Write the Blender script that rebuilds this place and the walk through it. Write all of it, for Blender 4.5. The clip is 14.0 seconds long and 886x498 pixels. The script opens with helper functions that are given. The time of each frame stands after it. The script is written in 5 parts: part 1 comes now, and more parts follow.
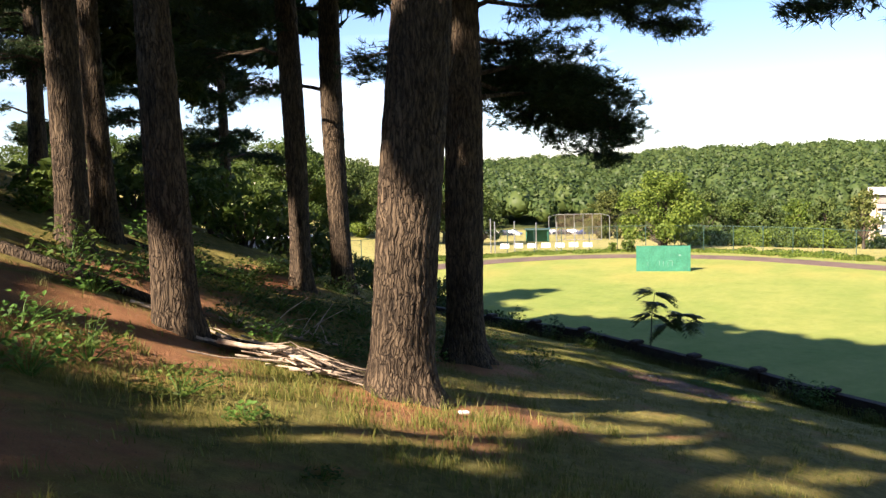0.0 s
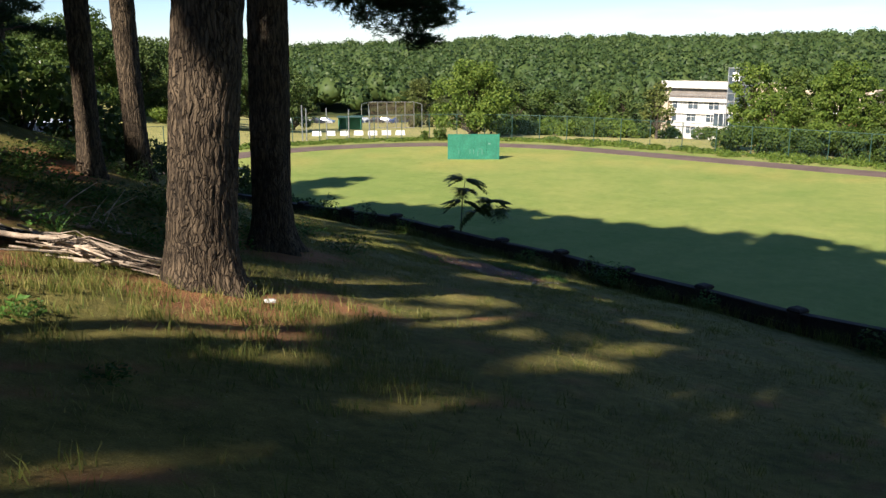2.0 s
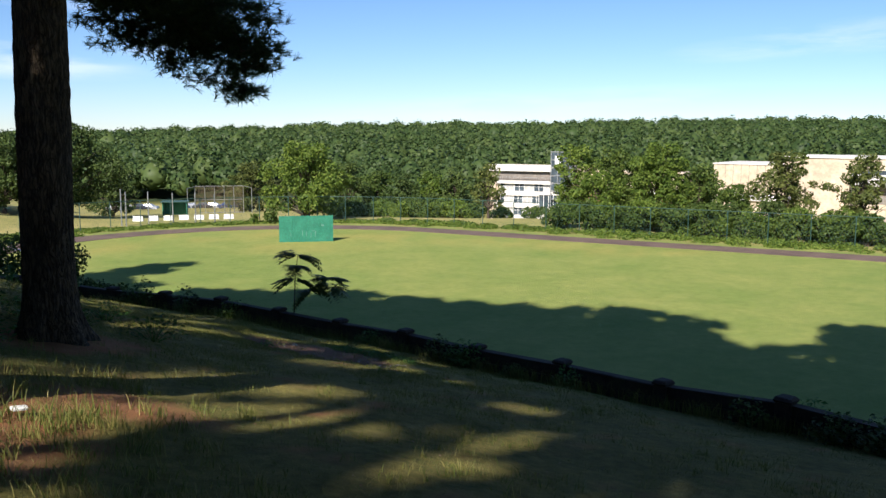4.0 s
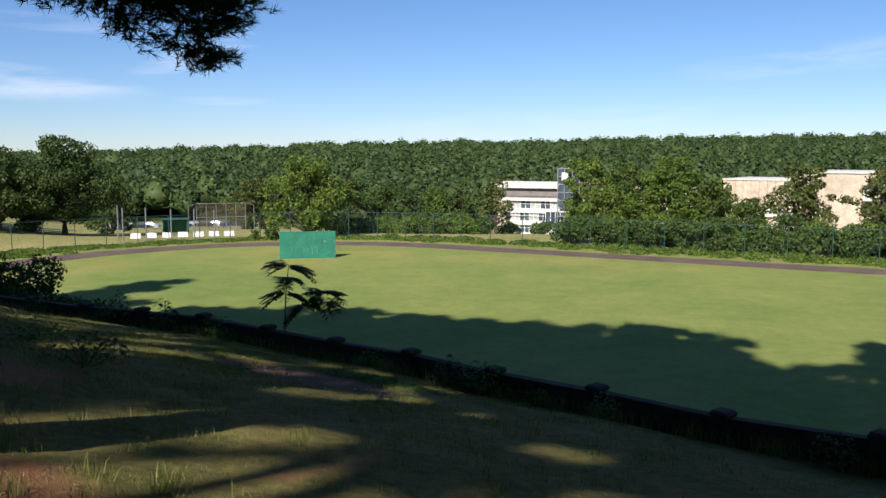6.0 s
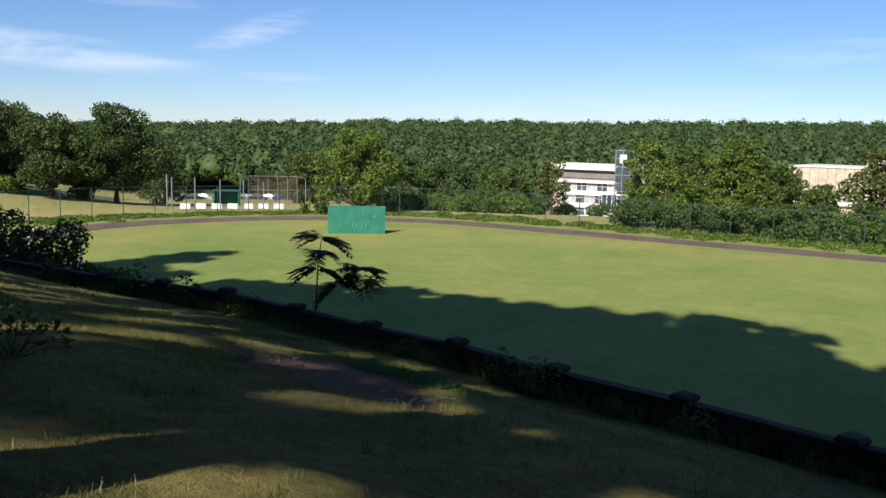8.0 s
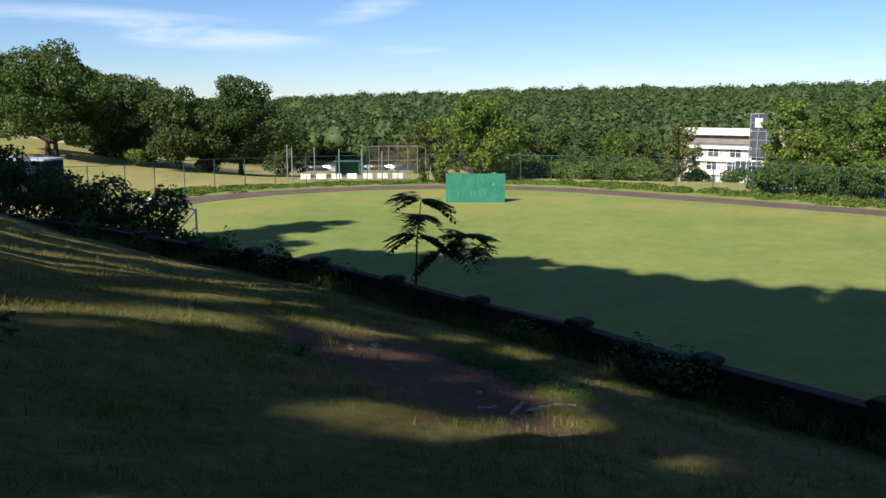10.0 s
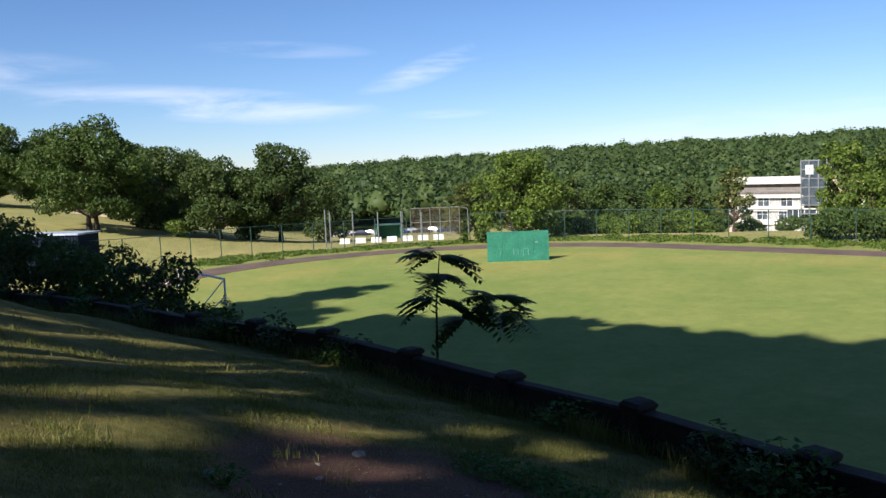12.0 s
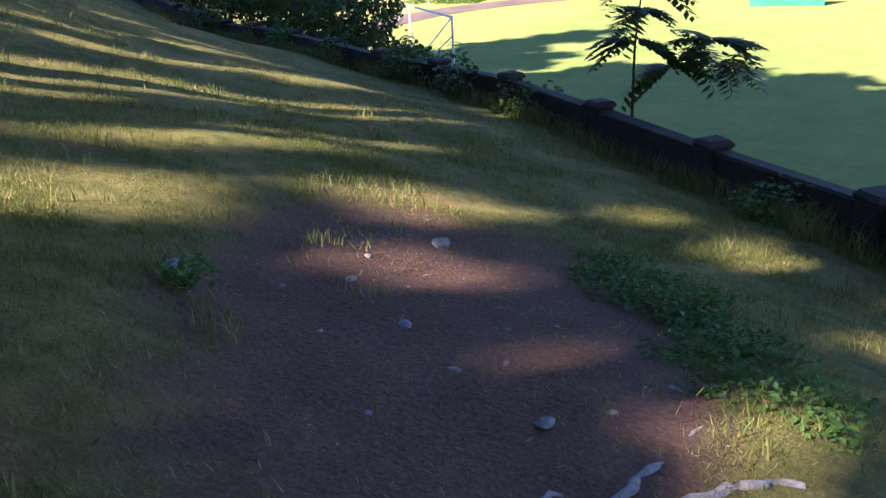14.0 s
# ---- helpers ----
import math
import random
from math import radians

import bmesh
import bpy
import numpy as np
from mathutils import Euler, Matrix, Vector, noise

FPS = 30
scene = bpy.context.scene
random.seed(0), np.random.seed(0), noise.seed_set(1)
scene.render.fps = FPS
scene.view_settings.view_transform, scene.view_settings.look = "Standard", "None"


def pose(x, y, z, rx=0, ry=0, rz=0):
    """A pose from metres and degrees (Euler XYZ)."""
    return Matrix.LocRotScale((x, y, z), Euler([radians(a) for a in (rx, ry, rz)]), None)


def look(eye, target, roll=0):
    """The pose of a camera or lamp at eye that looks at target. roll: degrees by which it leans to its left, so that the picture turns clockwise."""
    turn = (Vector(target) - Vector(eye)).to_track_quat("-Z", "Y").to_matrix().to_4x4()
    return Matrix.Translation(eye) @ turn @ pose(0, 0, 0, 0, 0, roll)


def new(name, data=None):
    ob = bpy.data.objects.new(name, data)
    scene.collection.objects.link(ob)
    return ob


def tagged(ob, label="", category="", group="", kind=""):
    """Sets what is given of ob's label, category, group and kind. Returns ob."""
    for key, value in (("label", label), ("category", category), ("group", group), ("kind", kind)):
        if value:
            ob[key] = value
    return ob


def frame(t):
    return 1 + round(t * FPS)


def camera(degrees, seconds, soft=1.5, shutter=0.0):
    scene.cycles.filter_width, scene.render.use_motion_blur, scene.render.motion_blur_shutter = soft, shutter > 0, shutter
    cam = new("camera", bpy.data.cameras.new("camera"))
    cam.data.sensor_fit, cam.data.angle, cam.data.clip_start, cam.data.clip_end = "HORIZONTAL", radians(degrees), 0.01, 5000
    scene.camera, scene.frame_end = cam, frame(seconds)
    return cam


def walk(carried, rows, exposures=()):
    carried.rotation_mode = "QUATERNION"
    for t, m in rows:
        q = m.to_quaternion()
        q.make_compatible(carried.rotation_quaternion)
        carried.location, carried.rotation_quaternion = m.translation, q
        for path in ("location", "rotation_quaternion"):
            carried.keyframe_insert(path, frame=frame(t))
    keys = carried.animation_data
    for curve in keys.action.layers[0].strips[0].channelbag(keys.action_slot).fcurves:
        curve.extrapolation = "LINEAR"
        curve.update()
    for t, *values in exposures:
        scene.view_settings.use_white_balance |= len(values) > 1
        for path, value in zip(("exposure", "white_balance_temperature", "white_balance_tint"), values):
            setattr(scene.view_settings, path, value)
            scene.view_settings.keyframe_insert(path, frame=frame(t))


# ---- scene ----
cam = camera(53.4, 14.0, soft=1.45)
PATH = [
    (0, (2.551, -9.346, 3.624), (2.167, -7.394, 3.425), -1.6),
    (0.5, (2.578, -9.276, 3.581), (2.496, -7.303, 3.262), -1.4),
    (1, (2.53, -9.222, 3.572), (2.54, -7.25, 3.238), -1.0),
    (1.5, (2.553, -9.165, 3.541), (2.546, -7.198, 3.181), -1.2),
    (2, (2.562, -8.933, 3.489), (2.596, -6.985, 3.036), -0.0),
    (2.5, (2.572, -8.551, 3.395), (2.753, -6.607, 2.962), 0.6),
    (3, (2.599, -8.01, 3.221), (2.95, -6.071, 2.881), -0.1),
    (3.2, (2.593, -7.784, 3.16), (3.005, -5.846, 2.884), 0.1),
    (5.3, (2.95, -4.901, 2.453), (3.348, -2.958, 2.193), 0.3),
    (5.5, (2.983, -4.603, 2.403), (3.4, -2.664, 2.142), 0.1),
    (6, (3.156, -3.933, 2.244), (3.553, -1.985, 2.023), -0.1),
    (6.5, (3.282, -3.247, 2.068), (3.656, -1.3, 1.806), 0.4),
    (7, (3.414, -2.615, 1.959), (3.705, -0.667, 1.61), 0.9),
    (7.2, (3.468, -2.314, 1.931), (3.792, -0.369, 1.595), 1.1),
    (9.5, (4.028, 0.939, 1.384), (4.084, 2.928, 1.182), 0.7),
    (10, (4.14, 1.599, 1.269), (4.142, 3.571, 0.934), -0.1),
    (10.5, (4.24, 2.314, 1.202), (4.326, 4.284, 0.867), -1.5),
    (11, (4.337, 3.04, 1.062), (4.294, 5.024, 0.811), -2.5),
    (11.5, (4.439, 3.687, 0.95), (4.309, 5.668, 0.702), -2.6),
    (12, (4.526, 4.368, 0.858), (4.424, 6.356, 0.664), -2.5),
    (12.5, (4.567, 5.021, 0.765), (4.409, 7.002, 0.54), -1.9),
    (13, (4.715, 5.641, 0.617), (4.38, 7.593, 0.34), -2.9),
    (13.5, (4.916, 6.195, 0.495), (4.454, 8.083, 0.026), -2.9),
    (14, (5.142, 6.786, 0.37), (4.503, 8.539, -0.35), -3.1),
]
EXPOSURE = [(0, 1.95, 6900, 22), (0.5, 1.6, 6800, 20), (1.0, 1.25, 6200, 15), (1.5, 1.1, 6000, 13), (2.0, 1.2, 6200, 14), (3.0, 1.15, 6100, 14), (5.5, 0.7, 5800, 15), (7.0, 0.66, 5800, 15), (9.5, 0.8, 5850, 15), (13.0, 0.9, 5850, 16), (13.5, 1.5, 6250, 24), (14.0, 2.5, 5900, 28)]
walk(cam, [(t, look(eye, target, roll)) for t, eye, target, roll in PATH], EXPOSURE)

# ---------- light ----------
SUN_AZ, SUN_EL = 34.0, 37.0        # the way the light travels, from +y towards +x; height above the horizon
sun_dir = Vector((math.sin(radians(SUN_AZ)) * math.cos(radians(SUN_EL)), math.cos(radians(SUN_AZ)) * math.cos(radians(SUN_EL)), -math.sin(radians(SUN_EL))))
sun = new("sun", bpy.data.lights.new("sun", "SUN"))
sun.data.energy, sun.data.angle, sun.data.color = 5.0, radians(0.6), (1.0, 0.9, 0.74)
sun.rotation_mode = "QUATERNION"
sun.rotation_quaternion = sun_dir.to_track_quat("-Z", "Y")
world = bpy.data.worlds.new("world")
scene.world = world
world.use_nodes = True
wn, wl = world.node_tree.nodes, world.node_tree.links
wn.clear()
sky = wn.new("ShaderNodeTexSky")
sky.sky_type, sky.sun_disc = "NISHITA", False
sky.sun_elevation, sky.sun_rotation = radians(SUN_EL), radians(SUN_AZ + 180)
sky.air_density, sky.dust_density, sky.ozone_density = 0.85, 0.0, 6.0
# thin morning clouds: long streaks low over the hill, frayed by stretched noise
def sky_math(kind, a, b):
    n = wn.new("ShaderNodeMath")
    n.operation = kind
    for k, v in enumerate((a, b)):
        if isinstance(v, (int, float)):
            n.inputs[k].default_value = v
        else:
            wl.new(v, n.inputs[k])
    return n.outputs["Value"]


coord = wn.new("ShaderNodeTexCoord")
axes = wn.new("ShaderNodeSeparateXYZ")
wl.new(coord.outputs["Generated"], axes.inputs["Vector"])
stretch = wn.new("ShaderNodeMapping")
stretch.inputs["Scale"].default_value = (5.0, 5.0, 34.0)
cloud = wn.new("ShaderNodeTexNoise")
cloud.inputs["Scale"].default_value, cloud.inputs["Detail"].default_value, cloud.inputs["Roughness"].default_value = 1.5, 6.0, 0.58
cloud.inputs["Distortion"].default_value = 0.4
wl.new(coord.outputs["Generated"], stretch.inputs["Vector"])
wl.new(stretch.outputs["Vector"], cloud.inputs["Vector"])
veil = None
# across, height, half width, half height, tilt, thickness
for cx, cz, rx, rz, tilt, thick in ((-0.30, 0.074, 0.20, 0.021, -0.07, 1.0), (-0.06, 0.104, 0.085, 0.016, 0.30, 0.95), (-0.21, 0.130, 0.10, 0.010, -0.05, 0.5), (0.30, 0.031, 0.30, 0.017, 0.05, 0.35), (-0.04, 0.055, 0.06, 0.006, 0.0, 0.5), (-0.62, 0.11, 0.25, 0.03, 0.0, 0.8), (0.62, 0.10, 0.2, 0.02, 0.1, 0.6)):
    u = sky_math("SUBTRACT", axes.outputs["X"], cx)
    v = sky_math("SUBTRACT", sky_math("SUBTRACT", axes.outputs["Z"], cz), sky_math("MULTIPLY", u, tilt))
    u, v = sky_math("DIVIDE", u, rx), sky_math("DIVIDE", v, rz)
    body = sky_math("SUBTRACT", 1.0, sky_math("ADD", sky_math("MULTIPLY", u, u), sky_math("MULTIPLY", v, v)))
    body = sky_math("MULTIPLY", sky_math("MAXIMUM", body, 0.0), thick)
    veil = body if veil is None else sky_math("MAXIMUM", veil, body)
ramp = wn.new("ShaderNodeValToRGB")
ramp.color_ramp.elements[0].position, ramp.color_ramp.elements[1].position = 0.40, 0.74
mixc = wn.new("ShaderNodeMix")
mixc.data_type = "RGBA"
mixc.inputs["B"].default_value = (11.0, 10.8, 10.7, 1)
back = wn.new("ShaderNodeBackground")
back.inputs["Strength"].default_value = 0.061
wout = wn.new("ShaderNodeOutputWorld")
wl.new(cloud.outputs["Fac"], ramp.inputs["Fac"])
wl.new(sky_math("MULTIPLY", sky_math("MULTIPLY", ramp.outputs["Color"], veil), 0.62), mixc.inputs["Factor"])
wl.new(sky.outputs["Color"], mixc.inputs["A"])
wl.new(mixc.outputs["Result"], back.inputs["Color"])
wl.new(back.outputs["Background"], wout.inputs["Surface"])

# ---------- materials ----------
def nodes_of(name):
    m = bpy.data.materials.new(name)
    m.use_nodes = True
    n = m.node_tree.nodes
    return m, n, m.node_tree.links, n["Principled BSDF"]


def ramp_of(n, stops):
    r = n.new("ShaderNodeValToRGB")
    while len(r.color_ramp.elements) < len(stops):
        r.color_ramp.elements.new(0.5)
    for e, (p, c) in zip(r.color_ramp.elements, stops):
        e.position, e.color = p, (*c, 1)
    return r


def noise_of(n, l, scale, detail=4.0, rough=0.55, stretch=None):
    tex = n.new("ShaderNodeTexNoise")
    tex.inputs["Scale"].default_value, tex.inputs["Detail"].default_value, tex.inputs["Roughness"].default_value = scale, detail, rough
    co = n.new("ShaderNodeTexCoord")
    mp = n.new("ShaderNodeMapping")
    mp.inputs["Scale"].default_value = stretch or (1, 1, 1)
    l.new(co.outputs["Object"], mp.inputs["Vector"])
    l.new(mp.outputs["Vector"], tex.inputs["Vector"])
    return tex


def mix_of(n, l, fac, a, b, blend="MIX"):
    x = n.new("ShaderNodeMix")
    x.data_type, x.blend_type = "RGBA", blend
    for key, v in (("Factor", fac), ("A", a), ("B", b)):
        if isinstance(v, (int, float)):
            x.inputs[key].default_value = v
        elif isinstance(v, tuple):
            x.inputs[key].default_value = (*v, 1)
        else:
            l.new(v, x.inputs[key])
    return x.outputs["Result"]


def surface(name, dark, light, scale=8.0, rough=0.8, metal=0.0, bump=0.3, fine=6.0, stretch=None, stain=None, depth=0.02):
    """A two-scale surface: broad patches between two colours, fine grain in the bump and in the tone."""
    m, n, l, p = nodes_of(name)
    broad = noise_of(n, l, scale, 5.0, 0.6, stretch)
    grain = noise_of(n, l, scale * fine, 4.0, 0.6, stretch)
    c = ramp_of(n, [(0.3, dark), (0.7, light)])
    l.new(broad.outputs["Fac"], c.inputs["Fac"])
    g = ramp_of(n, [(0.3, (0.72, 0.72, 0.72)), (0.7, (1.12, 1.12, 1.12))])
    l.new(grain.outputs["Fac"], g.inputs["Fac"])
    col = mix_of(n, l, 1.0, c.outputs["Color"], g.outputs["Color"], "MULTIPLY")
    if stain:
        spots = noise_of(n, l, scale * 0.35, 6.0, 0.7)
        sr = ramp_of(n, [(0.52, (0, 0, 0)), (0.68, (1, 1, 1))])
        l.new(spots.outputs["Fac"], sr.inputs["Fac"])
        col = mix_of(n, l, sr.outputs["Color"], col, stain)
    l.new(col, p.inputs["Base Color"])
    p.inputs["Roughness"].default_value, p.inputs["Metallic"].default_value = rough, metal
    b = n.new("ShaderNodeBump")
    b.inputs["Strength"].default_value, b.inputs["Distance"].default_value = bump, depth
    l.new(grain.outputs["Fac"], b.inputs["Height"])
    l.new(b.outputs["Normal"], p.inputs["Normal"])
    return m


def leafage(name, stops, through_light=0.35, rough=0.55, broad=0.05):
    """Leaves: tone varied leaf by leaf and over the crown, with light passing through."""
    m, n, l, p = nodes_of(name)
    geo = n.new("ShaderNodeNewGeometry")
    info = n.new("ShaderNodeObjectInfo")
    tex = noise_of(n, l, broad * 10, 3.0)
    add = n.new("ShaderNodeMath")
    add.operation = "MULTIPLY_ADD"
    add.inputs[1].default_value = 0.55
    l.new(geo.outputs["Random Per Island"], add.inputs[0])
    half = n.new("ShaderNodeMath")
    half.operation = "MULTIPLY"
    half.inputs[1].default_value = 0.45
    l.new(tex.outputs["Fac"], half.inputs[0])
    l.new(half.outputs["Value"], add.inputs[2])
    c = ramp_of(n, stops)
    l.new(add.outputs["Value"], c.inputs["Fac"])
    vary = ramp_of(n, [(0.0, (0.82, 0.86, 0.8)), (1.0, (1.15, 1.1, 1.05))])
    l.new(info.outputs["Random"], vary.inputs["Fac"])
    col = mix_of(n, l, 1.0, c.outputs["Color"], vary.outputs["Color"], "MULTIPLY")
    l.new(col, p.inputs["Base Color"])
    p.inputs["Roughness"].default_value = rough
    p.inputs["Specular IOR Level"].default_value = 0.25
    tr = n.new("ShaderNodeBsdfTranslucent")
    l.new(col, tr.inputs["Color"])
    mx = n.new("ShaderNodeMixShader")
    mx.inputs["Fac"].default_value = through_light
    l.new(p.outputs["BSDF"], mx.inputs[1])
    l.new(tr.outputs["BSDF"], mx.inputs[2])
    l.new(mx.outputs["Shader"], n["Material Output"].inputs["Surface"])
    return m


def bark_material(name, dark, light, cell=25.0):
    """Ridged bark: long interlaced plates with deep furrows between, grain on the plates."""
    m, n, l, p = nodes_of(name)
    bend = noise_of(n, l, 3.0, 3.0, 0.5)
    co = n.new("ShaderNodeTexCoord")
    push = mix_of(n, l, 0.22, co.outputs["Object"], bend.outputs["Color"], "ADD")
    mp = n.new("ShaderNodeMapping")
    mp.inputs["Scale"].default_value = (1, 1, 0.055)
    l.new(push, mp.inputs["Vector"])
    plates = n.new("ShaderNodeTexVoronoi")
    plates.feature = "DISTANCE_TO_EDGE"
    plates.inputs["Scale"].default_value = cell
    l.new(mp.outputs["Vector"], plates.inputs["Vector"])
    ridge = noise_of(n, l, 26.0, 6.0, 0.65, (1, 1, 0.22))
    fine = noise_of(n, l, 70.0, 4.0, 0.6, (1, 1, 0.6))
    broad = noise_of(n, l, 1.1, 3.0)
    furrow = ramp_of(n, [(0.0, (0, 0, 0)), (0.17, (1, 1, 1))])
    l.new(plates.outputs["Distance"], furrow.inputs["Fac"])
    c = ramp_of(n, [(0.32, dark), (0.5, tuple((a + b) / 2 for a, b in zip(dark, light))), (0.72, light)])
    l.new(ridge.outputs["Fac"], c.inputs["Fac"])
    b2 = ramp_of(n, [(0.3, (0.7, 0.66, 0.62)), (0.7, (1.2, 1.12, 1.02))])
    l.new(broad.outputs["Fac"], b2.inputs["Fac"])
    col = mix_of(n, l, 1.0, c.outputs["Color"], b2.outputs["Color"], "MULTIPLY")
    l.new(mix_of(n, l, furrow.outputs["Color"], mix_of(n, l, 0.7, col, tuple(v * 0.7 for v in dark)), col), p.inputs["Base Color"])
    p.inputs["Roughness"].default_value = 0.92
    p.inputs["Specular IOR Level"].default_value = 0.2
    h = n.new("ShaderNodeMath")
    h.operation = "MULTIPLY_ADD"
    h.inputs[1].default_value = 0.35
    l.new(fine.outputs["Fac"], h.inputs[0])
    l.new(ridge.outputs["Fac"], h.inputs[2])
    h2 = n.new("ShaderNodeMath")
    h2.operation = "MULTIPLY_ADD"
    h2.inputs[1].default_value = 1.1
    l.new(furrow.outputs["Color"], h2.inputs[0])
    l.new(h.outputs["Value"], h2.inputs[2])
    b = n.new("ShaderNodeBump")
    b.inputs["Strength"].default_value, b.inputs["Distance"].default_value = 0.9, 0.035
    l.new(h2.outputs["Value"], b.inputs["Height"])
    l.new(b.outputs["Normal"], p.inputs["Normal"])
    return m


def ground_material():
    """Mown field, dry shaded grass, pine litter and bare earth, laid out by masks on the sheet."""
    m, n, l, p = nodes_of("ground_cover")
    def mask(key):
        a = n.new("ShaderNodeAttribute")
        a.attribute_name = key
        return a.outputs["Fac"]
    def tone(scale, stops, detail=5.0, rough=0.6, stretch=None):
        t = noise_of(n, l, scale, detail, rough, stretch)
        r = ramp_of(n, stops)
        l.new(t.outputs["Fac"], r.inputs["Fac"])
        return r.outputs["Color"]
    field = mix_of(n, l, 0.5, tone(0.09, [(0.35, (0.165, 0.225, 0.055)), (0.62, (0.27, 0.285, 0.085))]), tone(0.5, [(0.3, (0.15, 0.22, 0.052)), (0.7, (0.265, 0.295, 0.088))]))
    field = mix_of(n, l, mask("worn"), field, (0.34, 0.29, 0.09))
    field = mix_of(n, l, 0.8, field, tone(2.3, [(0.3, (0.78, 0.82, 0.76)), (0.7, (1.16, 1.13, 1.1))], 6.0, 0.7), "MULTIPLY")
    field = mix_of(n, l, 0.8, field, tone(26.0, [(0.25, (0.6, 0.62, 0.55)), (0.75, (1.2, 1.18, 1.1))]), "MULTIPLY")
    slope = mix_of(n, l, 0.5, tone(1.1, [(0.35, (0.085, 0.10, 0.022)), (0.65, (0.25, 0.215, 0.065))]), tone(7.0, [(0.3, (0.05, 0.062, 0.015)), (0.7, (0.30, 0.25, 0.085))]))
    slope = mix_of(n, l, 0.85, slope, tone(70.0, [(0.25, (0.5, 0.5, 0.45)), (0.75, (1.25, 1.2, 1.1))]), "MULTIPLY")
    litter = mix_of(n, l, 0.5, tone(3.0, [(0.3, (0.19, 0.075, 0.035)), (0.7, (0.42, 0.185, 0.085))]), tone(60.0, [(0.3, (0.10, 0.045, 0.025)), (0.72, (0.42, 0.21, 0.11))], stretch=(1, 3, 1)))
    earth = mix_of(n, l, 0.5, tone(2.4, [(0.3, (0.085, 0.042, 0.028)), (0.7, (0.19, 0.10, 0.066))]), tone(40.0, [(0.3, (0.025, 0.014, 0.011)), (0.75, (0.26, 0.15, 0.105))]))
    lawn = mix_of(n, l, 0.6, tone(0.06, [(0.35, (0.20, 0.22, 0.06)), (0.65, (0.38, 0.32, 0.13))]), tone(0.8, [(0.3, (0.17, 0.19, 0.05)), (0.7, (0.36, 0.30, 0.12))]))
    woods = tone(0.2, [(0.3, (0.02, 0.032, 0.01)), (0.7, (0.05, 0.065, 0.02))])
    col = mix_of(n, l, mask("field"), slope, field)
    col = mix_of(n, l, mask("lawn"), col, lawn)
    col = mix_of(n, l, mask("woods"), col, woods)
    col = mix_of(n, l, mask("litter"), col, litter)
    col = mix_of(n, l, mask("earth"), col, earth)
    l.new(col, p.inputs["Base Color"])
    p.inputs["Roughness"].default_value, p.inputs["Specular IOR Level"].default_value = 0.95, 0.15
    t = noise_of(n, l, 30.0, 5.0, 0.7)
    b = n.new("ShaderNodeBump")
    b.inputs["Strength"].default_value, b.inputs["Distance"].default_value = 0.7, 0.05
    l.new(t.outputs["Fac"], b.inputs["Height"])
    l.new(b.outputs["Normal"], p.inputs["Normal"])
    return m


GROUND = ground_material()
BARK = bark_material("pine_bark", (0.022, 0.017, 0.013), (0.185, 0.145, 0.10))
BARK_FAR = bark_material("oak_bark", (0.05, 0.042, 0.035), (0.19, 0.16, 0.13))
TIMBER = surface("weathered_timber", (0.014, 0.009, 0.007), (0.05, 0.03, 0.02), 5.0, 0.88, bump=0.5, stretch=(1, 1, 1), stain=(0.035, 0.036, 0.018))
TIMBER_CUT = surface("bare_timber_end", (0.26, 0.17, 0.10), (0.42, 0.29, 0.18), 9.0, 0.85)
DEADWOOD = surface("bleached_wood", (0.26, 0.19, 0.13), (0.62, 0.5, 0.38), 12.0, 0.85, bump=0.4)
GREEN_PAINT = surface("green_board_paint", (0.012, 0.14, 0.085), (0.03, 0.2, 0.125), 1.2, 0.55, stain=(0.02, 0.11, 0.075))
ASPHALT = surface("track_surface", (0.08, 0.052, 0.04), (0.15, 0.10, 0.078), 0.5, 0.9, fine=40.0)
STEEL = surface("galvanised_steel", (0.30, 0.31, 0.31), (0.5, 0.51, 0.5), 3.0, 0.45, 0.8, bump=0.05)
GREEN_STEEL = surface("green_coated_steel", (0.02, 0.06, 0.05), (0.05, 0.11, 0.09), 3.0, 0.5, 0.2, bump=0.05)
WHITE_PAINT = surface("white_paint", (0.66, 0.66, 0.64), (0.84, 0.84, 0.82), 1.0, 0.5, bump=0.05)
CREAM_WALL = surface("cream_render", (0.47, 0.38, 0.27), (0.58, 0.48, 0.35), 0.15, 0.8, bump=0.05)
WHITE_WALL = surface("white_render", (0.58, 0.55, 0.50), (0.70, 0.67, 0.61), 0.2, 0.8, bump=0.05)
GLASSY = surface("dark_window", (0.03, 0.04, 0.05), (0.10, 0.13, 0.15), 0.4, 0.12, bump=0.0)
BLUE_SHED = surface("dark_blue_metal", (0.005, 0.009, 0.018), (0.012, 0.02, 0.036), 1.0, 0.7, bump=0.1)
BLUE_SHED.node_tree.nodes["Principled BSDF"].inputs["Specular IOR Level"].default_value = 0.08
ROCK = surface("grey_stone", (0.13, 0.115, 0.11), (0.34, 0.31, 0.30), 9.0, 0.85)
NEEDLES = leafage("pine_needles", [(0.2, (0.016, 0.035, 0.016)), (0.5, (0.03, 0.06, 0.022)), (0.85, (0.07, 0.10, 0.03))], 0.3)
LEAVES = leafage("broad_leaves", [(0.2, (0.035, 0.065, 0.014)), (0.5, (0.07, 0.115, 0.022)), (0.85, (0.12, 0.16, 0.032))], 0.35)
LEAVES_DARK = leafage("oak_leaves", [(0.2, (0.03, 0.055, 0.014)), (0.5, (0.06, 0.095, 0.022)), (0.85, (0.105, 0.14, 0.036))], 0.3)
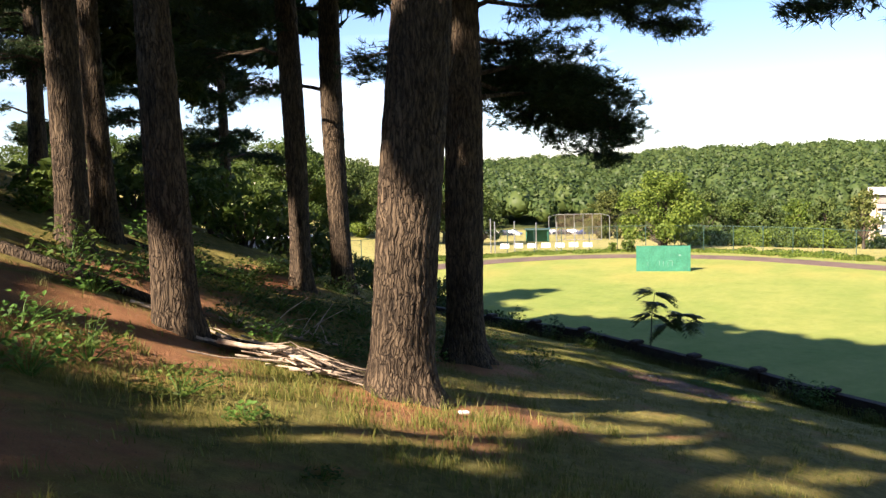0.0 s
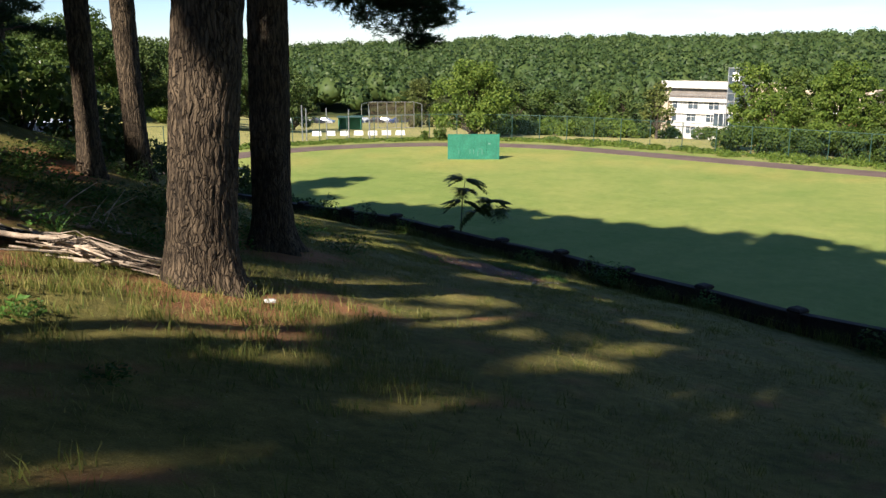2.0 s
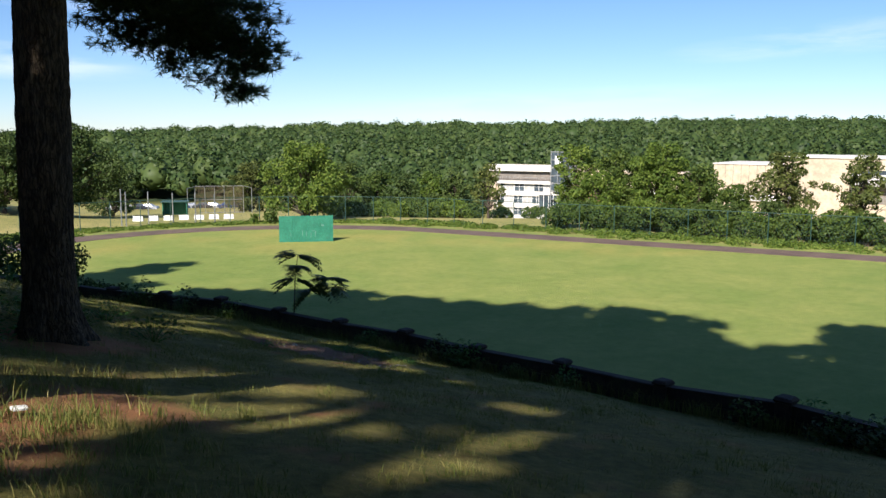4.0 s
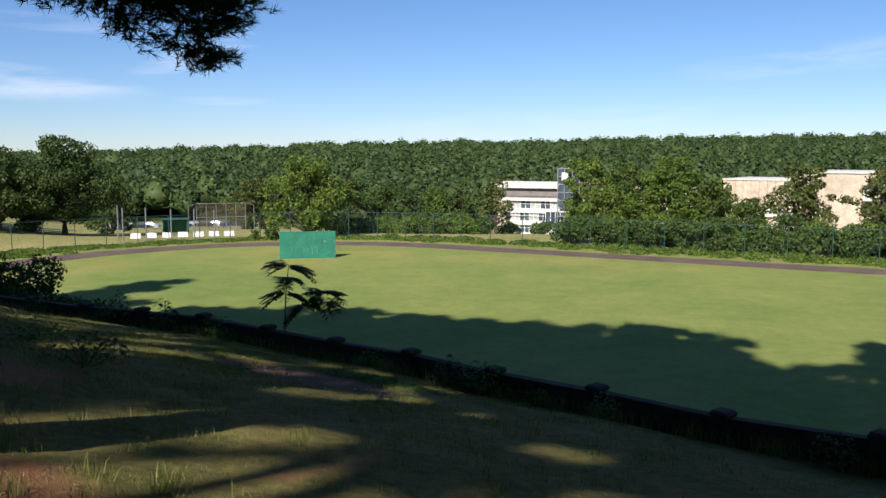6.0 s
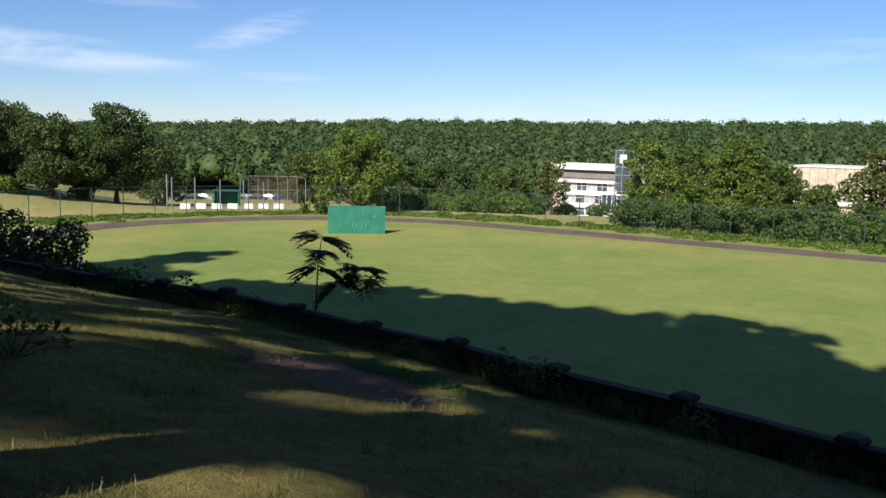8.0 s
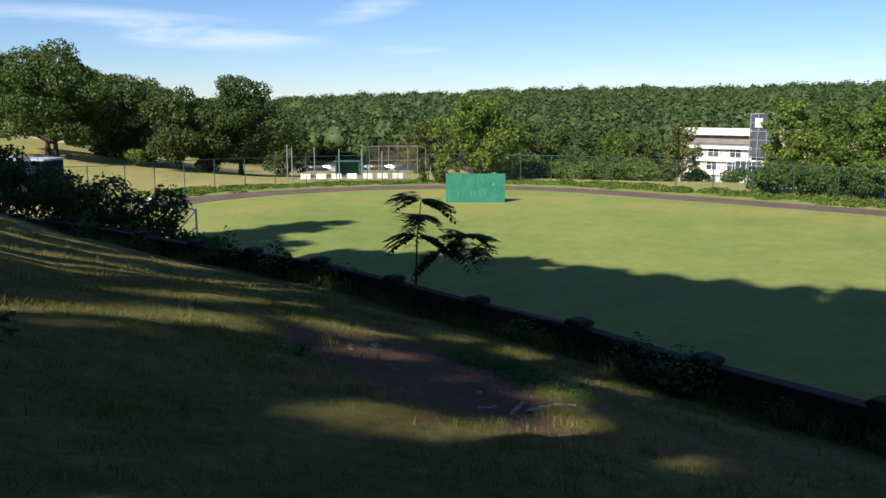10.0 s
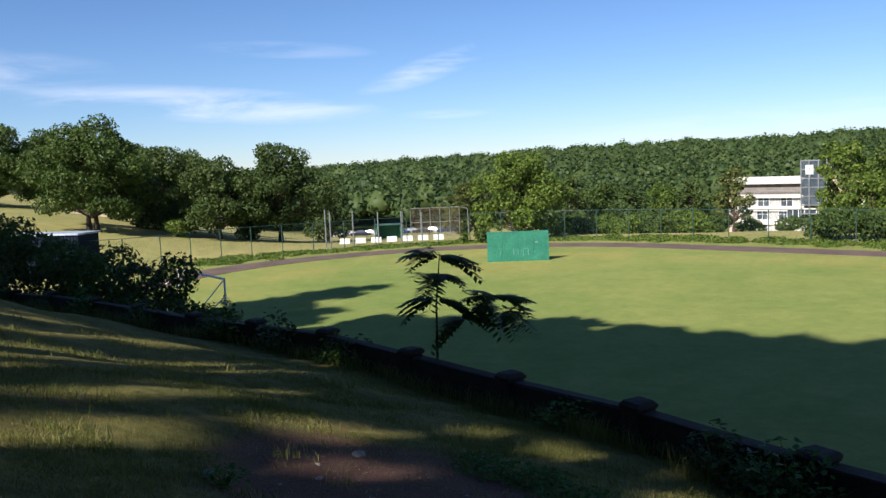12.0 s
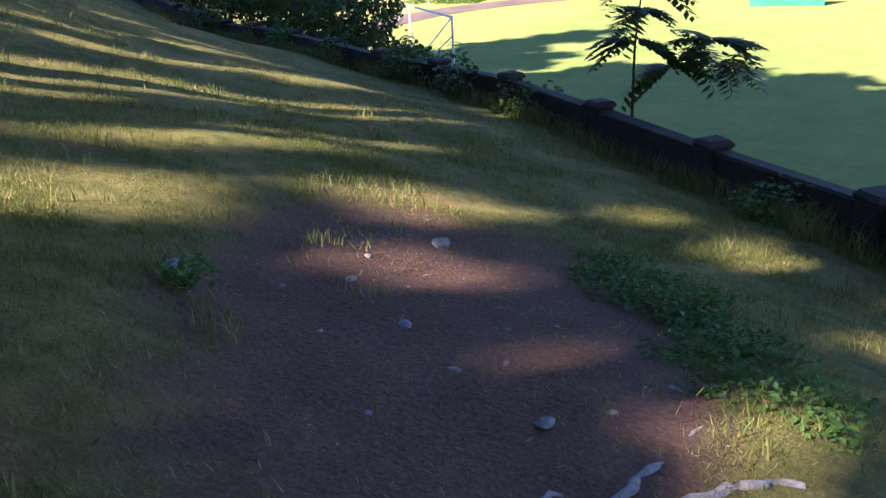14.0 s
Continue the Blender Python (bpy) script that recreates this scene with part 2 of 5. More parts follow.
LEAVES_BRIGHT = leafage("bright_leaves", [(0.2, (0.055, 0.10, 0.016)), (0.5, (0.11, 0.17, 0.026)), (0.85, (0.19, 0.25, 0.045))], 0.4)
LEAVES_RUST = leafage("rusty_needles", [(0.2, (0.05, 0.07, 0.018)), (0.5, (0.09, 0.115, 0.028)), (0.85, (0.15, 0.165, 0.045))], 0.3)
FOREST = leafage("hill_forest", [(0.15, (0.03, 0.058, 0.018)), (0.5, (0.06, 0.10, 0.03)), (0.85, (0.105, 0.145, 0.042))], 0.35, broad=0.07)
GRASS = leafage("grass_blades", [(0.15, (0.06, 0.10, 0.018)), (0.5, (0.14, 0.16, 0.036)), (0.85, (0.33, 0.28, 0.10))], 0.35, broad=0.12)
CLOVER = leafage("low_weeds", [(0.2, (0.05, 0.12, 0.02)), (0.8, (0.11, 0.22, 0.045))], 0.35)

# ---------- mesh helpers ----------
def mesh_object(name, verts, faces, material, parent=None, label="", smooth=False):
    """faces: an integer array whose rows all have the same number of corners, or a list of such arrays."""
    me = bpy.data.meshes.new(name)
    verts = np.asarray(verts, np.float32)
    groups = faces if isinstance(faces, list) else [faces]
    groups = [np.asarray(g, np.int32) for g in groups if len(g)]
    loops = np.concatenate([g.ravel() for g in groups])
    sizes = np.concatenate([np.full(len(g), g.shape[1], np.int32) for g in groups])
    me.vertices.add(len(verts))
    me.vertices.foreach_set("co", verts.ravel())
    me.loops.add(len(loops))
    me.loops.foreach_set("vertex_index", loops)
    me.polygons.add(len(sizes))
    me.polygons.foreach_set("loop_start", np.concatenate([[0], np.cumsum(sizes)[:-1]]).astype(np.int32))
    me.polygons.foreach_set("use_smooth", np.full(len(sizes), smooth))
    me.update(calc_edges=True)
    me.materials.append(material)
    ob = new(name, me)
    if parent:
        ob.parent = parent
    if label:
        tagged(ob, label)
    return ob


def part(name, bm, material, parent=None, label="", smooth=False):
    me = bpy.data.meshes.new(name)
    bm.to_mesh(me)
    bm.free()
    me.materials.append(material)
    for f in me.polygons:
        f.use_smooth = smooth
    ob = new(name, me)
    if parent:
        ob.parent = parent
    if label:
        tagged(ob, label)
    return ob


def box(bm, size, m, bevel=0.0):
    made = bmesh.ops.create_cube(bm, size=1.0, matrix=m @ Matrix.Diagonal((*size, 1)))
    if bevel:
        edges = {e for v in made["verts"] for e in v.link_edges}
        bmesh.ops.bevel(bm, geom=list(edges), offset=bevel, segments=2, affect="EDGES", profile=0.6)
    return bm


def tube_data(points, radii, sides=8, cap=True):
    """A tapered tube along a polyline."""
    points = [Vector(p) for p in points]
    verts, faces = [], []
    for i, c in enumerate(points):
        way = (points[min(i + 1, len(points) - 1)] - points[max(i - 1, 0)]).normalized()
        a = way.orthogonal().normalized() if abs(way.z) < 0.95 else Vector((1, 0, 0))
        a = (a - way * a.dot(way)).normalized()
        b = way.cross(a)
        for k in range(sides):
            w = 2 * math.pi * k / sides
            verts.append(c + (a * math.cos(w) + b * math.sin(w)) * radii[i])
    for i in range(len(points) - 1):
        for k in range(sides):
            j = (k + 1) % sides
            faces.append((i * sides + k, i * sides + j, (i + 1) * sides + j, (i + 1) * sides + k))
    return [tuple(v) for v in verts], faces


def tube(name, points, radii, material, parent=None, sides=8, label=""):
    v, f = tube_data(points, radii, sides)
    return mesh_object(name, v, np.array(f), material, parent, label, True)


def many_tubes(runs, sides=5):
    V, F, base = [], [], 0
    for points, radii in runs:
        v, f = tube_data(points, radii, sides)
        V += v
        F += [tuple(i + base for i in q) for q in f]
        base += len(v)
    return V, np.array(F)


def thing(name, x, y, z, label, category, group="", kind="", turn=0.0):
    ob = new(name)
    ob.matrix_basis = pose(x, y, z, 0, 0, turn)
    return tagged(ob, label, category, group, kind)


# ---------- the lie of the land ----------
RAIL_AT, RAIL_N, RAIL_T = (3.19, 18.6), (0.759, 0.651), (-0.651, 0.759)
FIELD_Z = -7.2
TRACK_E, TRACK_N = (0.76, -0.65), (0.65, 0.76)   # along and across the oval
TRACK_C0, TRACK_C1, TRACK_MID, TRACK_R = -37.5, 32.0, 50.1, 26.7


def smooth01(v, a, b):
    k = np.clip((v - a) / (b - a), 0, 1)
    return k * k * (3 - 2 * k)


def rail_offset(x, y):
    """Metres past the timber rail, and along it."""
    dx, dy = x - RAIL_AT[0], y - RAIL_AT[1]
    s = dx * RAIL_T[0] + dy * RAIL_T[1]
    d = dx * RAIL_N[0] + dy * RAIL_N[1] + 1.5 * (1 - 1 / (1 + (s / 8) ** 2))
    return d, s


def oval(x, y):
    """Metres outside the oval's outer edge (negative inside)."""
    e, n = x * TRACK_E[0] + y * TRACK_E[1], x * TRACK_N[0] + y * TRACK_N[1]
    de = np.maximum(np.maximum(TRACK_C0 - e, e - TRACK_C1), 0)
    return np.hypot(de, n - TRACK_MID) - TRACK_R


def land(x, y):
    x, y = np.asarray(x, float), np.asarray(y, float)
    d, s = rail_offset(x, y)
    up = 1.166 - 0.204 * x - 0.175 * y
    over = np.maximum(-d - 22, 0)
    up = up - 0.268 * over * over / (over + 14)
    up = up + 0.2 * np.log1p(np.exp(np.clip(-(x + 2.6) / 0.7, -30, 30))) * 0.7 * smooth01(-x, 2, 3) * (1 - smooth01(-x, 9, 26)) * (1 - smooth01(y, 12, 30))
    up = up - 0.33 * np.exp(-0.5 * ((x - 3.3) ** 2 + (y + 3.5) ** 2) / 25.0)
    up = up + 0.42 * np.exp(-0.5 * ((x + 4.6) ** 2 + (y - 9.8) ** 2) / 9.0)
    up = up + 0.05 * np.sin(x * 1.3 + y * 0.7) * np.sin(y * 0.9 - x * 0.4)
    up = up - np.minimum(0.055 * np.maximum(s - 2, 0), 0.9) * smooth01(d, -9, -2)
    r, az = np.hypot(x - 3.5, y), np.degrees(np.arctan2(x - 3.5, np.maximum(y, 1e-3)))
    az = np.where(y < 0, np.where(x < 0, -90, 90), az)
    left = smooth01(-az, 8, 32)
    far = FIELD_Z - (0.072 + 0.04 * smooth01(az, 5, 13)) * np.maximum(r - 97, 0) * (1 - left) + (4.6 + 0.012 * np.maximum(r - 110, 0)) * left * smooth01(r, 70, 130)
    far = np.maximum(far, -18.0 - 5.0 * smooth01(az, 5, 13))
    hill = -18.0 + (0.0375 + 0.008 * smooth01(az, 12, 32)) * np.maximum(r - 255, 0) * (0.42 + 0.58 * smooth01(az, -22, 14))
    hill = hill - 0.05 * np.maximum(r - 690, 0) * (0.42 + 0.58 * smooth01(az, -22, 14))
    far = np.where(r > 255, np.maximum(far, hill), far)
    bank = np.where(d > 0.5, up - 0.78 * (d - 0.5), up)
    z = np.maximum(bank, far) if bank.shape else max(float(bank), float(far))
    k = 0.6
    blend = np.clip((bank - far) / k, -1, 1)
    z = np.where(np.abs(blend) < 1, far + k * (blend + 1) ** 2 / 4, z)
    inside = oval(x, y) < 12
    return np.where((d < 0.5) & ~inside, np.where(y > 34, far * smooth01(y, 34, 60) + z * (1 - smooth01(y, 34, 60)), z), z)


def z_at(x, y):
    return float(land(np.array([x]), np.array([y]))[0])


def fbm(x, y, scale):
    """Smooth value noise from sines, good enough for ragged borders."""
    return (np.sin(x * scale + 1.3 * np.sin(y * scale * 0.7)) + np.sin(y * scale * 1.3 + 1.7 * np.sin(x * scale * 0.9 + 2)) + 0.5 * np.sin((x + y) * scale * 2.7) + 0.5 * np.sin((x - y) * scale * 3.1 + 1)) / 3.0


def spread(lo, fine_lo, fine_hi, hi, step, grow):
    mid = np.arange(fine_lo, fine_hi + 1e-6, step)
    out, w, p = [], step, fine_hi
    while p < hi:
        w *= grow
        p += w
        out.append(p)
    inn, w, p = [], step, fine_lo
    while p > lo:
        w *= grow
        p -= w
        inn.append(p)
    return np.concatenate([inn[::-1], mid, out])


def litter_mask(x, y):
    m = np.zeros_like(x)
    for cx, cy, r in ((0.3, -0.2, 1.7), (-3.2, -0.6, 2.6), (-4.2, 2.6, 2.4), (0.2, 4.9, 1.5), (-3.9, 7.2, 1.3), (-1.4, -5.2, 2.2), (1.5, 1.3, 1.1)):
        m = np.maximum(m, 1 - np.hypot(x - cx, y - cy) / r)
    return smooth01(m + 0.34 * fbm(x, y, 2.3) + 0.28 * fbm(x, y, 6.5) - 0.16, 0.0, 0.40) * 0.9


def earth_mask(x, y):
    dx, dy = x - 3.8, y - 10.3
    a = dx * 0.35 + dy * -0.94
    b = dx * 0.94 + dy * 0.35
    return smooth01(1 - np.hypot(a / 2.8, b / 1.4) + 0.16 * fbm(x, y, 3.1), 0.0, 0.28)


def build_ground():
    xs, ys = spread(-3200, -14, 15, 3200, 0.25, 1.075), spread(-600, -13, 25, 4200, 0.25, 1.06)
    X, Y = np.meshgrid(xs, ys)
    Z = land(X, Y)
    d, s = rail_offset(X, Y)
    near = (np.abs(X) < 16) & (Y > -14) & (Y < 26)
    Z = Z + np.where(near, 0.012 * fbm(X, Y, 7.0) + 0.02 * fbm(X, Y, 2.1), 0) - 0.05 * earth_mask(X, Y)
    nx, ny = len(xs), len(ys)
    i = np.arange(nx * ny).reshape(ny, nx)
    F = np.stack([i[:-1, :-1], i[:-1, 1:], i[1:, 1:], i[1:, :-1]], -1).reshape(-1, 4)
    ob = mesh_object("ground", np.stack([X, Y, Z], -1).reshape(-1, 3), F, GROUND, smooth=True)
    ov = oval(X, Y)
    r, az = np.hypot(X - 3.5, Y), np.degrees(np.arctan2(X - 3.5, np.maximum(Y, 1e-3)))
    masks = {
        "field": smooth01(d, 1.0, 5.0) * (ov < 3),
        "lawn": smooth01(ov, 1, 4) * smooth01(d, 3, 8) * (r < 262),
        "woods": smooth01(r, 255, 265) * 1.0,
        "worn": np.clip(smooth01(-np.abs(ov + 8 + 2 * fbm(X, Y, 0.2)), -6, -1) * 0.55 + smooth01(-np.hypot(X - 7, (Y - 71) * 1.4), -9, -3) * 0.5, 0, 1) * (Y > 60) * smooth01(fbm(X, Y, 0.5), -0.6, 0.5),
        "litter": litter_mask(X, Y) * (d < 0),
        "earth": earth_mask(X, Y) * (d < 0),
    }
    for key, v in masks.items():
        at = ob.data.attributes.new(key, "FLOAT", "POINT")
        at.data.foreach_set("value", np.clip(v, 0, 1).astype(np.float32).ravel())
    return tagged(ob, "grassy slope, mown playing field and lawns running to wooded hills", "ground", kind="structure")


build_ground()
# ---------- the oval track ----------
def stadium(off, step=1.0):
    """Points round the oval at a distance outside its outer edge."""
    R, pts = TRACK_R + off, []
    for a in np.arange(90, 270, 3.0):
        pts.append((TRACK_C0 + R * math.cos(radians(a)), TRACK_MID + R * math.sin(radians(a))))
    for e in np.arange(TRACK_C0, TRACK_C1, 3.0):
        pts.append((e, TRACK_MID - R))
    for a in np.arange(-90, 90, 3.0):
        pts.append((TRACK_C1 + R * math.cos(radians(a)), TRACK_MID + R * math.sin(radians(a))))
    for e in np.arange(TRACK_C1, TRACK_C0, -3.0):
        pts.append((e, TRACK_MID + R))
    det = TRACK_E[0] * TRACK_N[1] - TRACK_E[1] * TRACK_N[0]
    return [((e * TRACK_N[1] - n * TRACK_E[1]) / det, (n * TRACK_E[0] - e * TRACK_N[0]) / det) for e, n in pts]


def build_track():
    a, b = stadium(-3.4), stadium(0.0)
    n = len(a)
    V = [(x, y, z_at(x, y) + 0.03) for x, y in a] + [(x, y, z_at(x, y) + 0.03) for x, y in b]
    F = [(i, (i + 1) % n, n + (i + 1) % n, n + i) for i in range(n)]
    V += [(x, y, z - 0.2) for x, y, z in V]
    F += [(i, 2 * n + i, 2 * n + (i + 1) % n, (i + 1) % n) for i in range(n)]
    F += [(n + (i + 1) % n, 3 * n + (i + 1) % n, 3 * n + i, n + i) for i in range(n)]
    ob = mesh_object("running_track", V, np.array(F), ASPHALT)
    tagged(ob, "worn dark running track curving round the field", "running track", kind="structure")


build_track()


# ---------- timber rail along the slope ----------
def rail_line(s0, s1, step=0.05):
    """The rail's plan, bending gently; s runs from the first post towards the trees."""
    out = {}
    for sign in (1, -1):
        p, s = Vector(RAIL_AT), 0.0
        while (s < s1) if sign > 0 else (s > s0):
            out[round(s, 2)] = (p.x, p.y, 132 + 9 * math.tanh(s / 6))
            h = radians(132 + 9 * math.tanh(s / 6))
            p = p + Vector((math.cos(h), math.sin(h))) * step * sign
            s += step * sign
    return out


def build_rail():
    line = rail_line(-36.0, 32.0)
    keys = sorted(line)
    def on(s):
        return line[min(keys, key=lambda k: abs(k - s))]
    post_at = [i * 2.44 for i in range(-14, 13)]
    rng = random.Random(4)
    tops = {}
    for s in post_at:
        x, y, h = on(s)
        z = z_at(x, y)
        top = z + 0.58 + rng.uniform(-0.04, 0.04)
        tops[s] = (x, y, top, h)
        ob = thing("rail_post", x, y, z - 0.25, "squat weathered timber post with a chamfered top", "post", "posts of the timber rail", turn=h + rng.uniform(-4, 4))
        bm = bmesh.new()
        box(bm, (0.30, 0.29, top - z + 0.17), Matrix.Translation((0, 0, (top - z + 0.17) / 2)), 0.03)
        part("post_body", bm, TIMBER, ob)
        bm = bmesh.new()
        box(bm, (0.35, 0.35, 0.10), Matrix.Translation((0, 0, top - z + 0.17 + 0.05)), 0.045)
        for v in bm.verts:
            if v.co.z > top - z + 0.23:
                v.co.x *= 0.86
                v.co.y *= 0.86
            v.co += Vector((rng.uniform(-1, 1), rng.uniform(-1, 1), rng.uniform(-1, 1))) * 0.006
        part("post_cap", bm, TIMBER, ob)
    for a, b in zip(post_at[:-1], post_at[1:]):
        ax, ay, az_, ah = tops[a]
        bx, by, bz, bh = tops[b]
        p0, p1 = Vector((ax, ay, az_ - 0.22)), Vector((bx, by, bz - 0.22))
        way = p1 - p0
        gap = 0.18
        p0, p1 = p0 + way.normalized() * gap, p1 - way.normalized() * gap
        ob = thing("rail_beam", *((p0 + p1) / 2), "heavy square weathered timber beam of a low rail", "beam", "beams of the timber rail")
        bm = bmesh.new()
        L = (p1 - p0).length
        m = (p1 - p0).to_track_quat("X", "Z").to_matrix().to_4x4()
        box(bm, (L + 0.06, 0.22, 0.26), m, 0.025)
        for v in bm.verts:
            v.co += Vector((rng.uniform(-1, 1), rng.uniform(-1, 1), rng.uniform(-1, 1))) * 0.007
        part("beam_body", bm, TIMBER, ob)
        bm = bmesh.new()
        box(bm, (L + 0.02, 0.19, 0.26), m @ Matrix.Translation((0, 0.02, -0.262)), 0.02)
        part("lower_beam", bm, TIMBER, ob)


build_rail()


# ---------- hitting board on the field ----------
def build_board():
    x0, y0, x1, y1, h = 4.46, 74.66, 9.38, 74.57, 2.4
    L = math.hypot(x1 - x0, y1 - y0)
    ob = thing("hitting_board", (x0 + x1) / 2, (y0 + y1) / 2, FIELD_Z, "green painted wooden practice wall with scuffed markings", "practice wall", turn=math.degrees(math.atan2(y1 - y0, x1 - x0)))
    w = L / 4
    for i in range(4):
        bm = bmesh.new()
        box(bm, (w - 0.008, 0.05, h), Matrix.Translation((-L / 2 + w * (i + 0.5), 0.002 * (i % 2), h / 2)), 0.004)
        part("board_panel", bm, GREEN_PAINT, ob)
    for i in range(5):
        bm = bmesh.new()
        box(bm, (0.1, 0.1, h + 0.02), Matrix.Translation((-L / 2 + 0.06 + (L - 0.12) * i / 4, 0.085, h / 2)), 0.006)
        part("board_post", bm, GREEN_PAINT, ob)
        bm = bmesh.new()
        box(bm, (0.08, 1.9, 0.08), Matrix.Translation((-L / 2 + 0.06 + (L - 0.12) * i / 4, 0.75, 0.9)) @ pose(0, 0, 0, -52, 0, 0), 0.004)
        part("brace", bm, GREEN_PAINT, ob)
    # pale scuffed marks, unreadable
    for x, z, sx, sz in ((-0.35, 0.8, 0.06, 0.5), (0.0, 0.75, 0.06, 0.45), (0.42, 0.62, 0.06, 0.5), (0.66, 1.0, 0.30, 0.05), (0.82, 0.72, 0.06, 0.5), (-1.4, 0.7, 0.05, 0.35), (1.5, 1.5, 0.22, 0.16)):
        bm = bmesh.new()
        box(bm, (sx, 0.006, sz), Matrix.Translation((x, -0.032, z)), 0.0)
        part("scuff_mark", bm, SCUFF, ob)


SCUFF = surface("pale_scuff", (0.06, 0.2, 0.15), (0.12, 0.26, 0.2), 6.0, 0.7)
build_board()


# ---------- leaves ----------
def leaf_quads(centres, normals, sizes, rng, long=1.5):
    """One bent four-cornered leaf spray per centre."""
    n = len(centres)
    a = rng.normal(size=(n, 3))
    a -= normals * (a * normals).sum(1, keepdims=True)
    a /= np.linalg.norm(a, axis=1, keepdims=True) + 1e-9
    b = np.cross(normals, a)
    s = sizes[:, None]
    V = np.stack([centres - a * s * long * 0.5, centres + b * s * 0.5 + normals * s * 0.1, centres + a * s * long * 0.5 - normals * s * 0.15, centres - b * s * 0.5 + normals * s * 0.1], 1)
    return V.reshape(-1, 3), np.arange(4 * n).reshape(n, 4)


def crown_points(rng, blobs, per_area):
    """Points and outward ways over the shells of many ellipsoid clumps, those buried in other clumps left out."""
    C, N = [], []
    B = np.array(blobs)
    for i, (cx, cy, cz, rx, ry, rz) in enumerate(blobs):
        n = int(per_area * 4 * math.pi * ((rx * ry * rz) ** (2 / 3)))
        u = rng.normal(size=(n, 3))
        u /= np.linalg.norm(u, axis=1, keepdims=True)
        k = rng.uniform(0.62, 1.16, (n, 1))
        p = np.array([cx, cy, cz]) + u * np.array([rx, ry, rz]) * k
        q = ((p[:, None] - B[None, :, :3]) / B[None, :, 3:]) ** 2
        inside = (q.sum(-1) < 0.45)
        inside[:, i] = False
        keep = ~inside.any(1)
        nn = u + rng.normal(size=(n, 3)) * 0.8 + np.array([0, 0, 0.35])
        C.append(p[keep])
        N.append((nn / np.linalg.norm(nn, axis=1, keepdims=True))[keep])
    return np.concatenate(C), np.concatenate(N)


def broadleaf(name, x, y, height, radius, clear, seed, material, label, category="tree", group="", leaf=0.24, density=16.0, stems=1, shape=1.0, bark=None, z=None):
    """A broad-leaved tree: tapered trunk, limbs to every clump, and a crown of leaf sprays."""
    rng = np.random.default_rng(seed)
    z = z_at(x, y) - 0.15 if z is None else z
    ob = thing(name, x, y, z, label, category, group)
    crown_h = height - clear
    blobs, limbs = [], []
    nb = int(30 + radius * 4)
    tilt = rng.uniform(0, 6.28)
    for i in range(nb):
        f = (i + 0.5) / nb
        w = (0.62 + 0.38 * math.sin(math.pi * min(1, f * 1.15))) * (1 - max(0, f - 0.55) ** 1.6 * 1.9)
        a = i * 2.4 + rng.uniform(-0.7, 0.7)
        w *= 1 + 0.22 * math.cos(a * 2 + tilt)
        rr = radius * w * rng.uniform(0.35, 1.12)
        r = radius * rng.uniform(0.12, 0.25)
        blobs.append((rr * math.cos(a), rr * math.sin(a), clear + crown_h * (0.02 + 0.90 * f) + rng.uniform(-0.5, 0.5), r * 1.2, r * 1.2, r * 0.85))
    blobs.append((0, 0, clear + crown_h * 0.45, radius * 0.34, radius * 0.34, crown_h * 0.28))
    C, N = crown_points(rng, blobs, density)
    V, F = leaf_quads(C, N, rng.uniform(0.7, 1.3, len(C)) * leaf, rng)
    mesh_object("crown", V, F, material, ob)
    r0 = max(0.12, height * 0.022)
    for k in range(stems):
        off = (k - (stems - 1) / 2) * r0 * 3
        pts = [(off * (1 + 0.5 * j / 6), 0.08 * math.sin(j * 1.3 + k), height * 0.72 * j / 6) for j in range(7)]
        tube("trunk", pts, [r0 * (1.5 if j == 0 else 1.0 - 0.13 * j) for j in range(7)], bark or BARK_FAR, ob, 10)
    runs = []
    for bx, by, bz, *_ in blobs[:-1:1]:
        b0 = max(clear * 0.7, bz - 0.4 * crown_h)
        runs.append(([(0, 0, b0), (bx * 0.45, by * 0.45, (b0 + bz) / 2 + 0.2), (bx * 0.95, by * 0.95, bz)], [r0 * 0.38, r0 * 0.24, r0 * 0.08]))
    V, F = many_tubes(runs)
    tagged(mesh_object("branchwork", V, F, bark or BARK_FAR, ob, smooth=True), kind="stuff")
    return ob


def polar(az, r, from_y=0.0):
    """A place by its bearing from the middle of the walk."""
    return 3.6 + r * math.sin(radians(az)), from_y + r * math.cos(radians(az))


